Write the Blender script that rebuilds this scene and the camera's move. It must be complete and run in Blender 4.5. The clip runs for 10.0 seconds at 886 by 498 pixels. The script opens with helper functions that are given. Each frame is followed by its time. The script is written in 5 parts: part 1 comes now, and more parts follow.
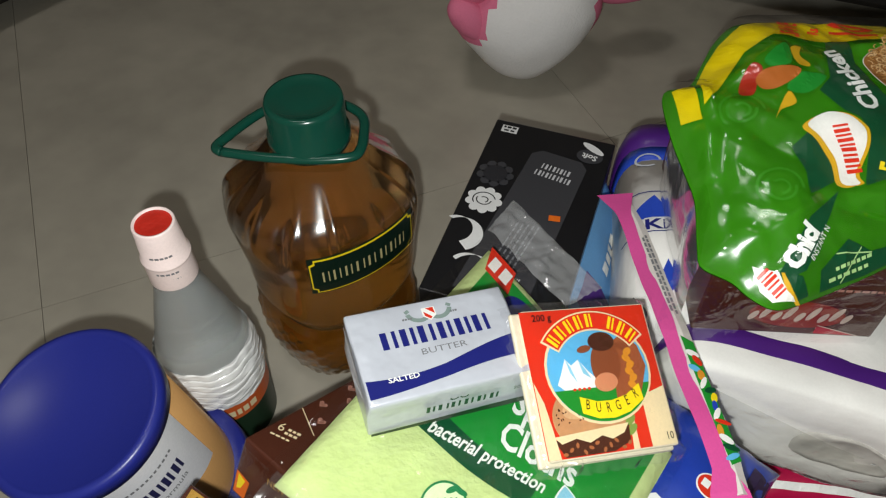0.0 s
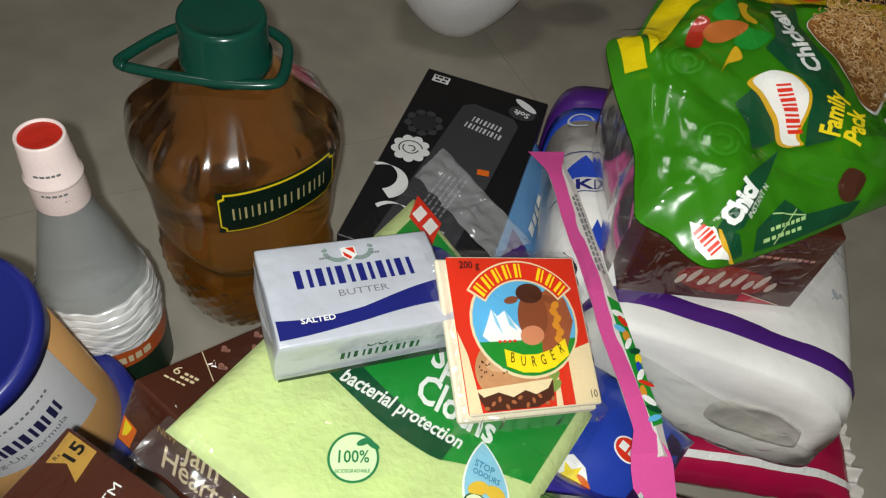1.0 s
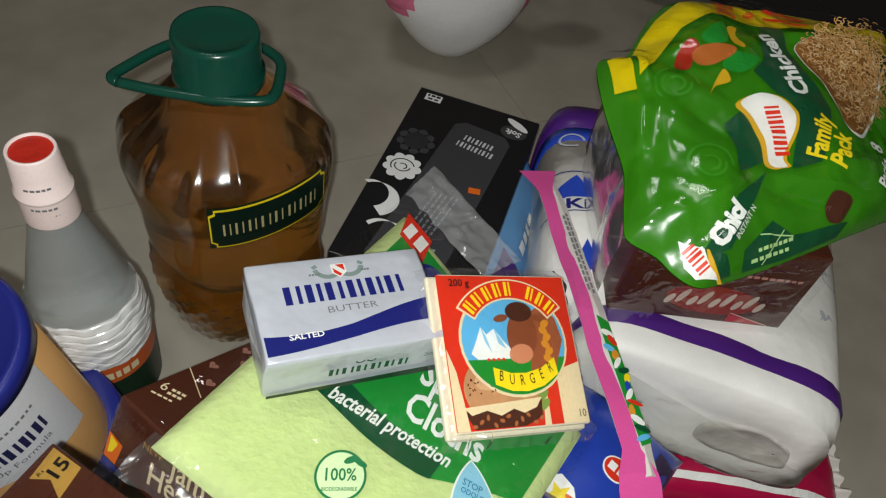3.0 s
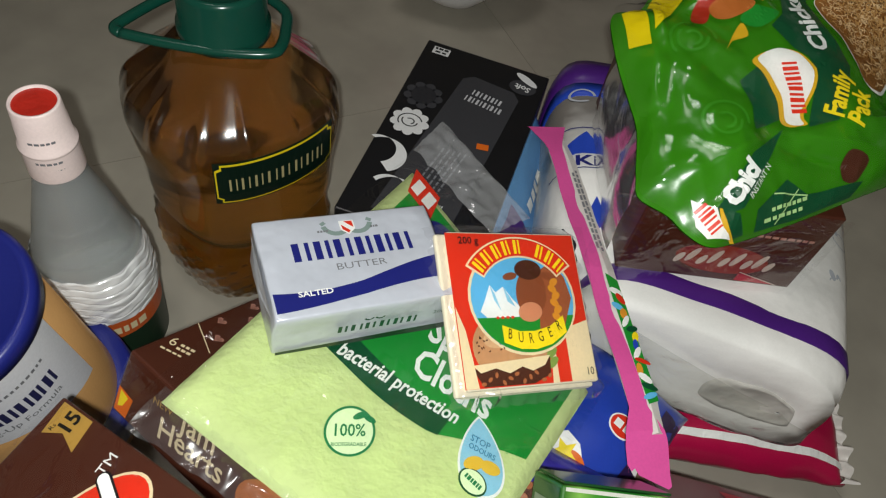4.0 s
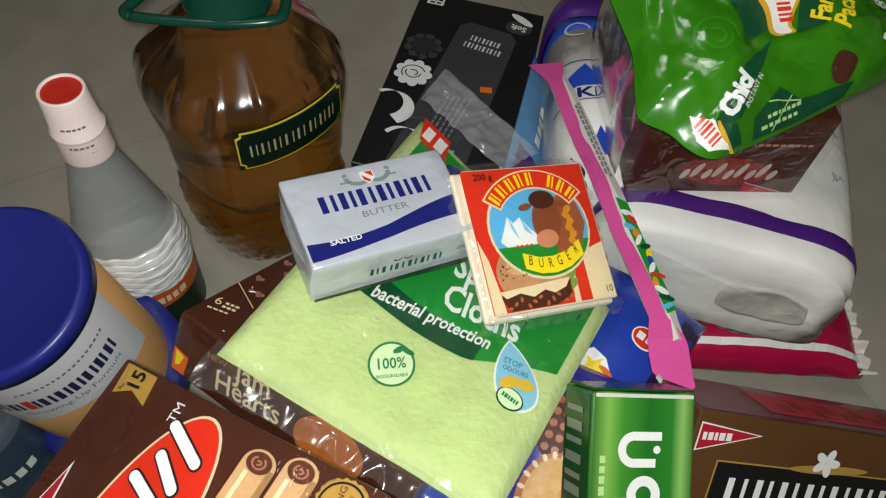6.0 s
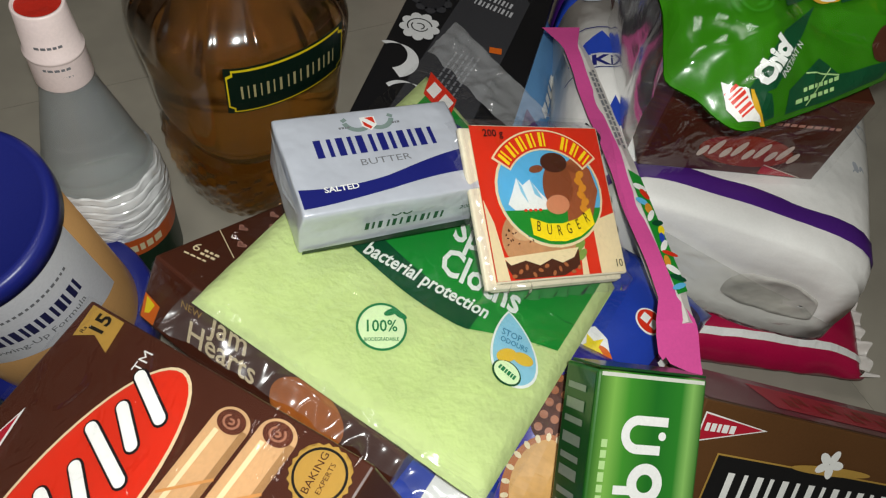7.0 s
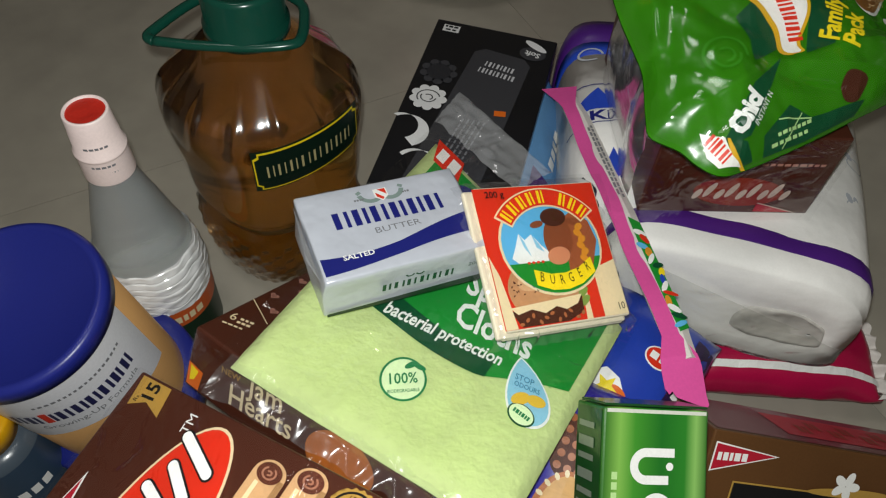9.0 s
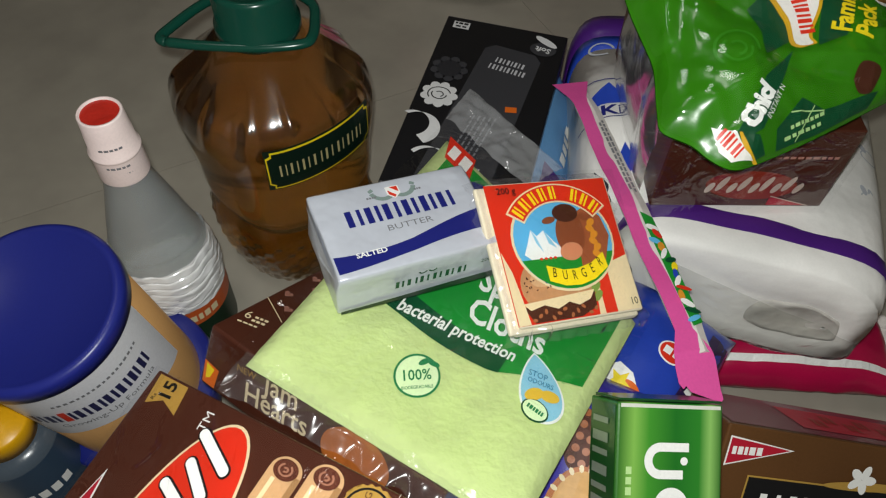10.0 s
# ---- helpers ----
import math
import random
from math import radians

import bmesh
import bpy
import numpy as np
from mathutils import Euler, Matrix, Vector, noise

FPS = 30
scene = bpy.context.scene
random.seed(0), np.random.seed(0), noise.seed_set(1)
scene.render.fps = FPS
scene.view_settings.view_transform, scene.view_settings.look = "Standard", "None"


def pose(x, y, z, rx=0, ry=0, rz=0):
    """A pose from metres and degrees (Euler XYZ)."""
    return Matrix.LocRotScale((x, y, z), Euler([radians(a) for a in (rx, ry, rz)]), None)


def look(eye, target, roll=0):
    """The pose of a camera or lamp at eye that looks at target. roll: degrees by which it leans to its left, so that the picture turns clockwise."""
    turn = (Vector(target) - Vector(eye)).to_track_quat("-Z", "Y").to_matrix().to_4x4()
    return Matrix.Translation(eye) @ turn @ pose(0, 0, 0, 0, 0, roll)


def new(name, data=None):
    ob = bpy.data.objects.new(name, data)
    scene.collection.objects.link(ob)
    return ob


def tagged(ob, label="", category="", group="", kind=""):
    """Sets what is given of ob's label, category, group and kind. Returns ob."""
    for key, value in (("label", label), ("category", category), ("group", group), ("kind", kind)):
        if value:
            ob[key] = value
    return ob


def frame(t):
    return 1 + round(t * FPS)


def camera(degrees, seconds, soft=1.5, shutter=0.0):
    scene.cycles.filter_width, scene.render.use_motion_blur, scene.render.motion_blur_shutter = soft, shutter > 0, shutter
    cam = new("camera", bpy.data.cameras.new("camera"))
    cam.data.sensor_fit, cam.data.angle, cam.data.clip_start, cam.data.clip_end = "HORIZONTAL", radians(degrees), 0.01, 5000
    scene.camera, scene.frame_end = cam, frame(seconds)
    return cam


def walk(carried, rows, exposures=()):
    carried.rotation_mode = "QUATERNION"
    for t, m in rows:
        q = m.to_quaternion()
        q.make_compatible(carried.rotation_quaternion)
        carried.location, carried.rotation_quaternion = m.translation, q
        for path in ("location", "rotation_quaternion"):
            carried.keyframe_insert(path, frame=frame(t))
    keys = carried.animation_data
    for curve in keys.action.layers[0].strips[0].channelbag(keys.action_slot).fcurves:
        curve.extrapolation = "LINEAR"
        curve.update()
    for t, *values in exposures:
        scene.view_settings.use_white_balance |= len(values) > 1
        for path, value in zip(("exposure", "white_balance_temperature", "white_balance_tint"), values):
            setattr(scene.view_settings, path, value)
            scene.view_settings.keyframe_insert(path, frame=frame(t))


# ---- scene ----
cam = camera(60.3, 10.0, 1.2)
PATH = [
    (0, (0.0570, 0.0280, 0.5640), (0.0120, 1.3310, -0.9530), -0.3),
    (0.5, (0.0588, 0.0234, 0.5478), (0.1293, 1.3189, -0.9742), 5.74),
    (1, (0.0512, 0.0306, 0.5261), (0.2396, 1.2988, -1.0088), 11.15),
    (1.5, (0.0525, 0.0290, 0.5224), (0.2764, 1.3118, -0.9956), 13.35),
    (2, (0.0520, 0.0310, 0.5200), (0.2790, 1.2968, -1.0117), 13.20),
    (2.5, (0.0518, 0.0367, 0.5134), (0.3205, 1.3165, -0.9997), 15.66),
    (2.7, (0.0528, 0.0299, 0.5271), (0.2658, 1.3352, -0.9731), 12.35),
    (3.8, (0.0500, 0.0320, 0.5248), (0.2485, 1.2765, -1.0282), 12.38),
    (4, (0.0492, 0.0330, 0.5244), (0.2574, 1.2460, -1.0520), 13.05),
    (4.5, (0.0500, 0.0320, 0.5270), (0.2389, 1.2625, -1.0383), 11.40),
    (5, (0.0513, 0.0306, 0.5287), (0.2441, 1.2622, -1.0352), 11.77),
    (5.5, (0.0480, 0.0211, 0.5348), (0.2665, 1.2269, -1.0458), 10.42),
    (5.7, (0.0456, 0.0107, 0.5466), (0.1976, 1.1724, -1.0744), 4.64),
    (6.8, (0.0387, 0.0157, 0.5019), (0.3082, 1.1073, -1.1521), 14.13),
    (7, (0.0359, 0.0171, 0.5031), (0.2676, 1.1066, -1.1580), 12.95),
    (7.5, (0.0360, 0.0090, 0.5130), (0.2400, 1.1370, -1.1259), 11.20),
    (8, (0.0424, 0.0031, 0.5266), (0.1945, 1.1648, -1.0943), 7.32),
    (8.5, (0.0445, 0.0013, 0.5308), (0.1999, 1.1939, -1.0672), 6.22),
    (9, (0.0474, 0.0004, 0.5361), (0.1740, 1.1967, -1.0616), 4.20),
    (9.5, (0.0479, 0.0020, 0.5346), (0.1682, 1.1911, -1.0690), 3.84),
    (10, (0.0472, -0.0002, 0.5376), (0.1417, 1.1895, -1.0673), 2.42),
]
walk(cam, [(t, look(eye, target, roll)) for t, eye, target, roll in PATH], ((0, 0.46), (0.5, 0.53), (1.0, 0.35), (2.5, 0.24), (4.0, 0.21), (5.5, 0.15), (7.0, 0.06), (7.5, -0.01), (8.0, 0.05), (10.0, 0.09)))

# ---- world and light ----
world = bpy.data.worlds.new("room_world")
scene.world = world
world.use_nodes = True
world.node_tree.nodes["Background"].inputs[0].default_value = (0.9, 0.95, 1.0, 1)
world.node_tree.nodes["Background"].inputs[1].default_value = 0.02


def lamp(name, kind, place, watts, size, colour, target=None):
    data = bpy.data.lights.new(name, kind)
    data.energy, data.color = watts, colour
    if kind == "AREA":
        data.size = size
    else:
        data.shadow_soft_size = size
    ob = new(name, data)
    ob.matrix_world = look(place, target) if target else pose(*place)
    return ob


lamp("phone_light", "POINT", (0.042, 0.006, 0.552), 7.5, 0.006, (0.93, 0.955, 0.925))
lamp("ceiling_lamp_light", "AREA", (-0.5, 0.5, 2.55), 4.6, 0.5, (1.0, 0.96, 0.93), (-0.5, 0.5, 0))


# ---- materials ----
def rgb(h):
    c = [int(h[i:i + 2], 16) / 255 for i in (0, 2, 4)]
    return tuple(x / 12.92 if x <= 0.04045 else ((x + 0.055) / 1.055) ** 2.4 for x in c)


MATS = {}


def mat(name, colour, rough=0.45, metal=0.0, vary=0.12, grain=60, bump=0.06, coat=0.0, trans=0.0, ior=1.45, big=9, fold=0.0, deep=0.0006):
    """A surface with broad stains, fine grain and fine relief; fold adds broad soft creases."""
    if name in MATS:
        return MATS[name]
    m = bpy.data.materials.new(name)
    m.use_nodes = True
    nt = m.node_tree
    b = nt.nodes["Principled BSDF"]
    c = rgb(colour) if isinstance(colour, str) else colour
    co = nt.nodes.new("ShaderNodeTexCoord")
    n1, n2 = nt.nodes.new("ShaderNodeTexNoise"), nt.nodes.new("ShaderNodeTexNoise")
    n1.inputs["Scale"].default_value, n2.inputs["Scale"].default_value = big, grain * 10
    n1.inputs["Detail"].default_value, n2.inputs["Detail"].default_value = 3, 2
    for n in (n1, n2):
        nt.links.new(co.outputs["Object"], n.inputs["Vector"])
    mix = nt.nodes.new("ShaderNodeMath")
    mix.operation = "MULTIPLY_ADD"
    nt.links.new(n2.outputs["Fac"], mix.inputs[0])
    mix.inputs[1].default_value = 0.4
    nt.links.new(n1.outputs["Fac"], mix.inputs[2])
    ramp = nt.nodes.new("ShaderNodeValToRGB")
    ramp.color_ramp.elements[0].position, ramp.color_ramp.elements[1].position = 0.4, 1.0
    ramp.color_ramp.elements[0].color = (*[x * (1 - vary) for x in c], 1)
    ramp.color_ramp.elements[1].color = (*[min(1, x * (1 + vary)) for x in c], 1)
    nt.links.new(mix.outputs[0], ramp.inputs[0])
    nt.links.new(ramp.outputs[0], b.inputs["Base Color"])
    b.inputs["Roughness"].default_value, b.inputs["Metallic"].default_value = rough, metal
    b.inputs["Coat Weight"].default_value, b.inputs["Coat Roughness"].default_value = coat, 0.08
    b.inputs["Transmission Weight"].default_value, b.inputs["IOR"].default_value = trans, ior
    last = None
    for tex, size, amount in ((n2, deep, bump), (n1, 0.012, fold)):
        if amount:
            bn = nt.nodes.new("ShaderNodeBump")
            bn.inputs["Strength"].default_value, bn.inputs["Distance"].default_value = amount, size
            nt.links.new(tex.outputs["Fac"], bn.inputs["Height"])
            if last:
                nt.links.new(last.outputs[0], bn.inputs["Normal"])
            last = bn
    if last:
        nt.links.new(last.outputs[0], b.inputs["Normal"])
    MATS[name] = m
    return m


def film_mat(name, tint=(1, 1, 1), crease=0.5, scale=45, gloss=0.1, veil=0.0, milk=0.0):
    """Clear crinkled wrapping film: see-through, with a gloss that grows at a slant."""
    m = bpy.data.materials.new(name)
    m.use_nodes = True
    nt = m.node_tree
    nt.nodes.remove(nt.nodes["Principled BSDF"])
    tr, gl, mx = nt.nodes.new("ShaderNodeBsdfTransparent"), nt.nodes.new("ShaderNodeBsdfGlossy"), nt.nodes.new("ShaderNodeMixShader")
    tr.inputs[0].default_value = (*tint, 1)
    gl.inputs["Roughness"].default_value = gloss
    fr = nt.nodes.new("ShaderNodeFresnel")
    fr.inputs[0].default_value = 1.5
    add = nt.nodes.new("ShaderNodeMath")
    add.operation = "ADD"
    nt.links.new(fr.outputs[0], add.inputs[0])
    add.inputs[1].default_value = veil
    co, nz = nt.nodes.new("ShaderNodeTexCoord"), nt.nodes.new("ShaderNodeTexNoise")
    nz.inputs["Scale"].default_value, nz.inputs["Detail"].default_value, nz.inputs["Distortion"].default_value = scale, 3, 1.2
    nt.links.new(co.outputs["Object"], nz.inputs["Vector"])
    bn = nt.nodes.new("ShaderNodeBump")
    bn.inputs["Strength"].default_value, bn.inputs["Distance"].default_value = crease, 0.006
    nt.links.new(nz.outputs["Fac"], bn.inputs["Height"])
    nt.links.new(bn.outputs[0], gl.inputs["Normal"])
    nt.links.new(bn.outputs[0], fr.inputs["Normal"])
    nt.links.new(add.outputs[0], mx.inputs[0])
    nt.links.new(tr.outputs[0], mx.inputs[1])
    nt.links.new(gl.outputs[0], mx.inputs[2])
    if milk:
        df, m2 = nt.nodes.new("ShaderNodeBsdfDiffuse"), nt.nodes.new("ShaderNodeMixShader")
        df.inputs[0].default_value = (0.85, 0.86, 0.88, 1)
        nt.links.new(bn.outputs[0], df.inputs["Normal"])
        m2.inputs[0].default_value = milk
        nt.links.new(mx.outputs[0], m2.inputs[1])
        nt.links.new(df.outputs[0], m2.inputs[2])
        mx = m2
    nt.links.new(mx.outputs[0], nt.nodes["Material Output"].inputs[0])
    return m


FILM = film_mat("clear_film", (0.98, 0.98, 0.98), 0.9, 32, 0.07, 0.015)
CALM_FILM = film_mat("smooth_film", (0.9, 0.9, 0.92), 0.3, 16, 0.2, 0.02, 0.05)
EDGE_FILM = film_mat("clear_film_edge", (0.95, 0.95, 0.96), 0.3, 14, 0.2, 0.03, 0.03)
# White diffuse share: scatter of the crinkles, raised to paint in the strip's glare.
FOIL_FILM = film_mat("crinkled_clear_film", (0.92, 0.92, 0.94), 0.9, 34, 0.09, 0.05, 0.2)


# ---- mesh helpers ----
def thing(name, label, category, m=None, group="", kind=""):
    ob = new(name)
    ob.empty_display_size = 0.02
    ob.matrix_world = m or Matrix()
    return tagged(ob, label, category, group, kind)


def part(name, bm, material, parent, label="", smooth=False):
    me = bpy.data.meshes.new(name)
    bm.normal_update()
    bm.to_mesh(me)
    bm.free()
    if smooth:
        for p in me.polygons:
            p.use_smooth = True
    me.materials.append(material)
    ob = new(name, me)
    if parent:
        ob.parent = parent
    return tagged(ob, label)


def box_bm(w, d, h, cx=0, cy=0, cz=0, bevel=0.0015, seg=2):
    bm = bmesh.new()
    bmesh.ops.create_cube(bm, size=1, matrix=Matrix.Translation((cx, cy, cz)) @ Matrix.Diagonal((w, d, h, 1)))
    if bevel:
        bmesh.ops.bevel(bm, geom=bm.edges[:], offset=bevel, segments=seg, affect="EDGES", profile=0.5)
    return bm


def lathe(profile, n=48, shape=None):
    """A turned solid; shape(angle, z) scales the radius."""
    bm = bmesh.new()
    rings = []
    for r, z in profile:
        if r <= 0:
            rings.append([bm.verts.new((0, 0, z))])
        else:
            rings.append([bm.verts.new((r * (shape(a, z) if shape else 1) * math.cos(a), r * (shape(a, z) if shape else 1) * math.sin(a), z)) for a in (2 * math.pi * k / n for k in range(n))])
    for a, b in zip(rings, rings[1:]):
        for k in range(n):
            q = [a[k % len(a)], a[(k + 1) % len(a)], b[(k + 1) % len(b)], b[k % len(b)]]
            q = [v for i, v in enumerate(q) if v not in q[:i]]
            if len(q) > 2:
                bm.faces.new(q)
    bmesh.ops.recalc_face_normals(bm, faces=bm.faces[:])
    return bm


def spline(points, steps=6):
    """Smooth points through a few given ones (Catmull-Rom)."""
    p = [Vector(q) for q in points]
    p = [p[0]] + p + [p[-1]]
    out = []
    for i in range(1, len(p) - 2):
        for k in range(steps):
            t = k / steps
            a, b, c, d = p[i - 1:i + 3]
            out.append(0.5 * (2 * b + (c - a) * t + (2 * a - 5 * b + 4 * c - d) * t * t + (3 * b - a - 3 * c + d) * t ** 3))
    return out + [p[-2]]


def tube(points, r, n=10, flat=1.0):
    bm = bmesh.new()
    rings = []
    for i, p in enumerate(points):
        d = (points[min(i + 1, len(points) - 1)] - points[max(i - 1, 0)]).normalized()
        u = d.cross(Vector((0, 0, 1)))
        u = u.normalized() if u.length > 1e-4 else Vector((1, 0, 0))
        v = u.cross(d)
        rings.append([bm.verts.new(p + r * (math.cos(a) * u + flat * math.sin(a) * v)) for a in (2 * math.pi * k / n for k in range(n))])
    for a, b in zip(rings, rings[1:]):
        for k in range(n):
            bm.faces.new((a[k], a[(k + 1) % n], b[(k + 1) % n], b[k]))
    bm.faces.new(rings[0][::-1]), bm.faces.new(rings[-1])
    bmesh.ops.recalc_face_normals(bm, faces=bm.faces[:])
    return bm


def sheet(mapf, w, h, nx, ny, lift=0.0, lump=0.0, seed=0.0, freq=40):
    """A sheet over a face w x h, by its map, lifted and lumpy."""
    bm = bmesh.new()
    g = [[bm.verts.new(mapf(w * (i / nx - 0.5), h * (j / ny - 0.5), lift + lump * abs(noise.noise((freq * w * i / nx, freq * h * j / ny, seed))))) for i in range(nx + 1)] for j in range(ny + 1)]
    for j in range(ny):
        for i in range(nx):
            bm.faces.new((g[j][i], g[j][i + 1], g[j + 1][i + 1], g[j + 1][i]))
    return bm


def flat(x, y, h):
    return Vector((x, y, h))


def ell(cx, cy, rx, ry=None, turn=0, n=32, a0=0, a1=360):
    ry = ry or rx
    c, s = math.cos(radians(turn)), math.sin(radians(turn))
    k = n if a1 - a0 >= 360 else n + 1
    return [(cx + rx * math.cos(a) * c - ry * math.sin(a) * s, cy + rx * math.cos(a) * s + ry * math.sin(a) * c) for a in (radians(a0 + (a1 - a0) * i / n) for i in range(k))]


def hoop(outer, inner, closed=False):
    """A band between two lines of as many points, as corners and faces."""
    n = len(outer)
    return (outer + inner, [(i, (i + 1) % n, n + (i + 1) % n, n + i) for i in range(n if closed else n - 1)])


def arc_band(cx, cy, r0, r1, a0, a1, n=24, squash=1.0):
    return hoop(ell(cx, cy, r1, r1 * squash, 0, n, a0, a1), ell(cx, cy, r0, r0 * squash, 0, n, a0, a1))


def rect(cx, cy, w, h, turn=0):
    c, s = math.cos(radians(turn)), math.sin(radians(turn))
    return [(cx + a * w / 2 * c - b * h / 2 * s, cy + a * w / 2 * s + b * h / 2 * c) for a, b in ((-1, -1), (1, -1), (1, 1), (-1, 1))]


def blob(points, steps=4):
    """A closed, rounded outline through a few points."""
    return [(p.x, p.y) for p in spline([(x, y, 0) for x, y in [points[-1], *points, points[0], points[1]]], steps)][steps:-2 * steps + steps]


def line(x0, y0, x1, y1, w):
    return rect((x0 + x1) / 2, (y0 + y1) / 2, math.hypot(x1 - x0, y1 - y0), w, math.degrees(math.atan2(y1 - y0, x1 - x0)))


def band(xs, low, high):
    """A band between two curves over x."""
    return [(x, low(x)) for x in xs] + [(x, high(x)) for x in reversed(xs)]


def words(body, size, cx, cy, turn=0, stretch=1.0, bold=0.0):
    """Lettering as flat triangles: lists of corners and of faces."""
    cu = bpy.data.curves.new("lettering", "FONT")
    cu.body, cu.size, cu.align_x, cu.align_y, cu.resolution_u, cu.offset = body, size, "CENTER", "CENTER", 2, bold
    tmp = new("lettering", cu)
    bpy.context.view_layer.update()
    me = bpy.data.meshes.new_from_object(tmp.evaluated_get(bpy.context.evaluated_depsgraph_get()))
    c, s = math.cos(radians(turn)), math.sin(radians(turn))
    vs = [(cx + v.co.x * stretch * c - v.co.y * s, cy + v.co.x * stretch * s + v.co.y * c) for v in me.vertices]
    fs = [tuple(p.vertices) for p in me.polygons]
    bpy.data.objects.remove(tmp)
    bpy.data.meshes.remove(me)
    bpy.data.curves.remove(cu)
    return (vs, fs)


def bars(cx, cy, w, h, count, turn=0, seed=0, gap=0.35):
    """Plain bars that stand for a line of unreadable or brand lettering."""
    rnd = random.Random(seed)
    ws = [0.7 + 0.6 * rnd.random() for _ in range(count)]
    unit = w / (sum(ws) + gap * (count - 1))
    c, s = math.cos(radians(turn)), math.sin(radians(turn))
    x, out = -w / 2, []
    for q in ws:
        m = x + q * unit / 2
        out.append(rect(cx + m * c, cy + m * s, q * unit, h, turn))
        x += (q + gap) * unit
    return out


def marks(cx, cy, w, h, count, turn=0, seed=0, pen=0.2):
    """A line of brand lettering as plain upright bars, a thick and a thin one by turns."""
    rnd = random.Random(seed)
    c, s = math.cos(radians(turn)), math.sin(radians(turn))
    step, out = w / (2 * count), []
    for k in range(2 * count):
        x = -w / 2 + step * (k + 0.5 + 0.16 * (rnd.random() - 0.5))
        out.append([rect(cx + x * c, cy + x * s, min(0.6 * step, pen * h) * (1.25 if k % 2 == 0 else 0.75), h, turn)])
    return out


def decal(name, shapes, material, parent, mapf=flat, lift=0.0003, step=0, label=""):
    """Flat print laid on a face: outlines or lettering, cut to follow a curved face where step is given."""
    bm = bmesh.new()
    layer = bm.verts.layers.float.new("layer")
    for order, sh in enumerate(shapes):
        if isinstance(sh, tuple):
            vs = [bm.verts.new((x, y, 0)) for x, y in sh[0]]
            for f in sh[1]:
                try:
                    bm.faces.new([vs[i] for i in f])
                except ValueError:
                    pass
        else:
            vs = [bm.verts.new((x, y, 0)) for x, y in sh]
            try:
                f = bm.faces.new(vs)
                if len(vs) > 4:
                    bmesh.ops.triangulate(bm, faces=[f])
            except ValueError:
                pass
        for v in vs:
            v[layer] = order * 0.00002
    if step:
        for ax in (0, 1):
            lo, hi = min(v.co[ax] for v in bm.verts), max(v.co[ax] for v in bm.verts)
            k = math.floor(lo / step) + 1
            while k * step < hi:
                no = Vector((1, 0, 0)) if ax == 0 else Vector((0, 1, 0))
                bmesh.ops.bisect_plane(bm, geom=bm.verts[:] + bm.edges[:] + bm.faces[:], plane_co=no * (k * step), plane_no=no, dist=1e-7)
                k += 1
    bmesh.ops.recalc_face_normals(bm, faces=bm.faces[:])
    for f in bm.faces:
        f.normal_update()
        if f.normal.z < 0:
            f.normal_flip()
    for v in bm.verts:
        v.co = mapf(v.co.x, v.co.y, lift + v[layer])
    return part(name, bm, material, parent, label)


def decals(name, shapes, *rest):
    """One part for each shape."""
    for sh in shapes:
        decal(name, [sh], *rest)


# shared surfaces
WHITE = mat("white_ink", "eeeeea", 0.4)
BLACK = mat("black_ink", "141416", 0.4)
NAVY = mat("navy_ink", "1d2270", 0.35)
RED = mat("red_ink", "d8321c", 0.35)
GOLD = mat("gold_ink", "c9a04e", 0.35, 0.3)
YELLOW = mat("yellow_ink", "f2d820", 0.35)
DKGREEN = mat("dark_green_ink", "0d4a2c", 0.35)
GREEN = mat("green_ink", "1f8a2e", 0.35)
GREY = mat("grey_ink", "77787c", 0.45)
PINK = mat("pink_film", "dc549c", 0.35, fold=0.3)
PURPLE = mat("purple_ink", "4a1f78", 0.35)
BLUE = mat("blue_ink", "2646b4", 0.35)
SKY = mat("sky_blue_ink", "5fb4e0", 0.35)
CREAM = mat("cream_ink", "e8d6ac", 0.45)
BROWN = mat("brown_card", "4a2418", 0.4, coat=0.2)
TAN = mat("tan_ink", "c98f52", 0.45)
ORANGE = mat("orange_ink", "e06a1c", 0.4)

# ---- the room ----
tile_mat = mat("polished_stone_tile", "a39d90", 0.3, vary=0.2, grain=3, bump=0.03, big=7)
grout = mat("grout", "9a9488", 0.5)
floor = part("floor", box_bm(4.4, 4.4, 0.1, 0.2, 0.8, -0.052, 0), grout, None)
tagged(floor, "polished grey-beige stone tile floor with thin joints", "floor", kind="structure")
wall_mat = mat("painted_plaster", "cfc8ba", 0.7)
for nm, b in (("wall_north", (4.6, 0.1, 2.7, 0.2, 3.05, 1.35)), ("wall_south", (4.6, 0.1, 2.7, 0.2, -1.45, 1.35)), ("wall_east", (0.1, 4.4, 2.7, 2.45, 0.8, 1.35)), ("wall_west", (0.1, 4.4, 2.7, -2.05, 0.8, 1.35))):
    tagged(part(nm, box_bm(*b, bevel=0), wall_mat, None), "plain painted plaster wall", "wall", kind="structure")
tagged(part("ceiling", box_bm(4.6, 4.6, 0.1, 0.2, 0.8, 2.75, bevel=0), wall_mat, None), "plain white ceiling", "ceiling", kind="structure")


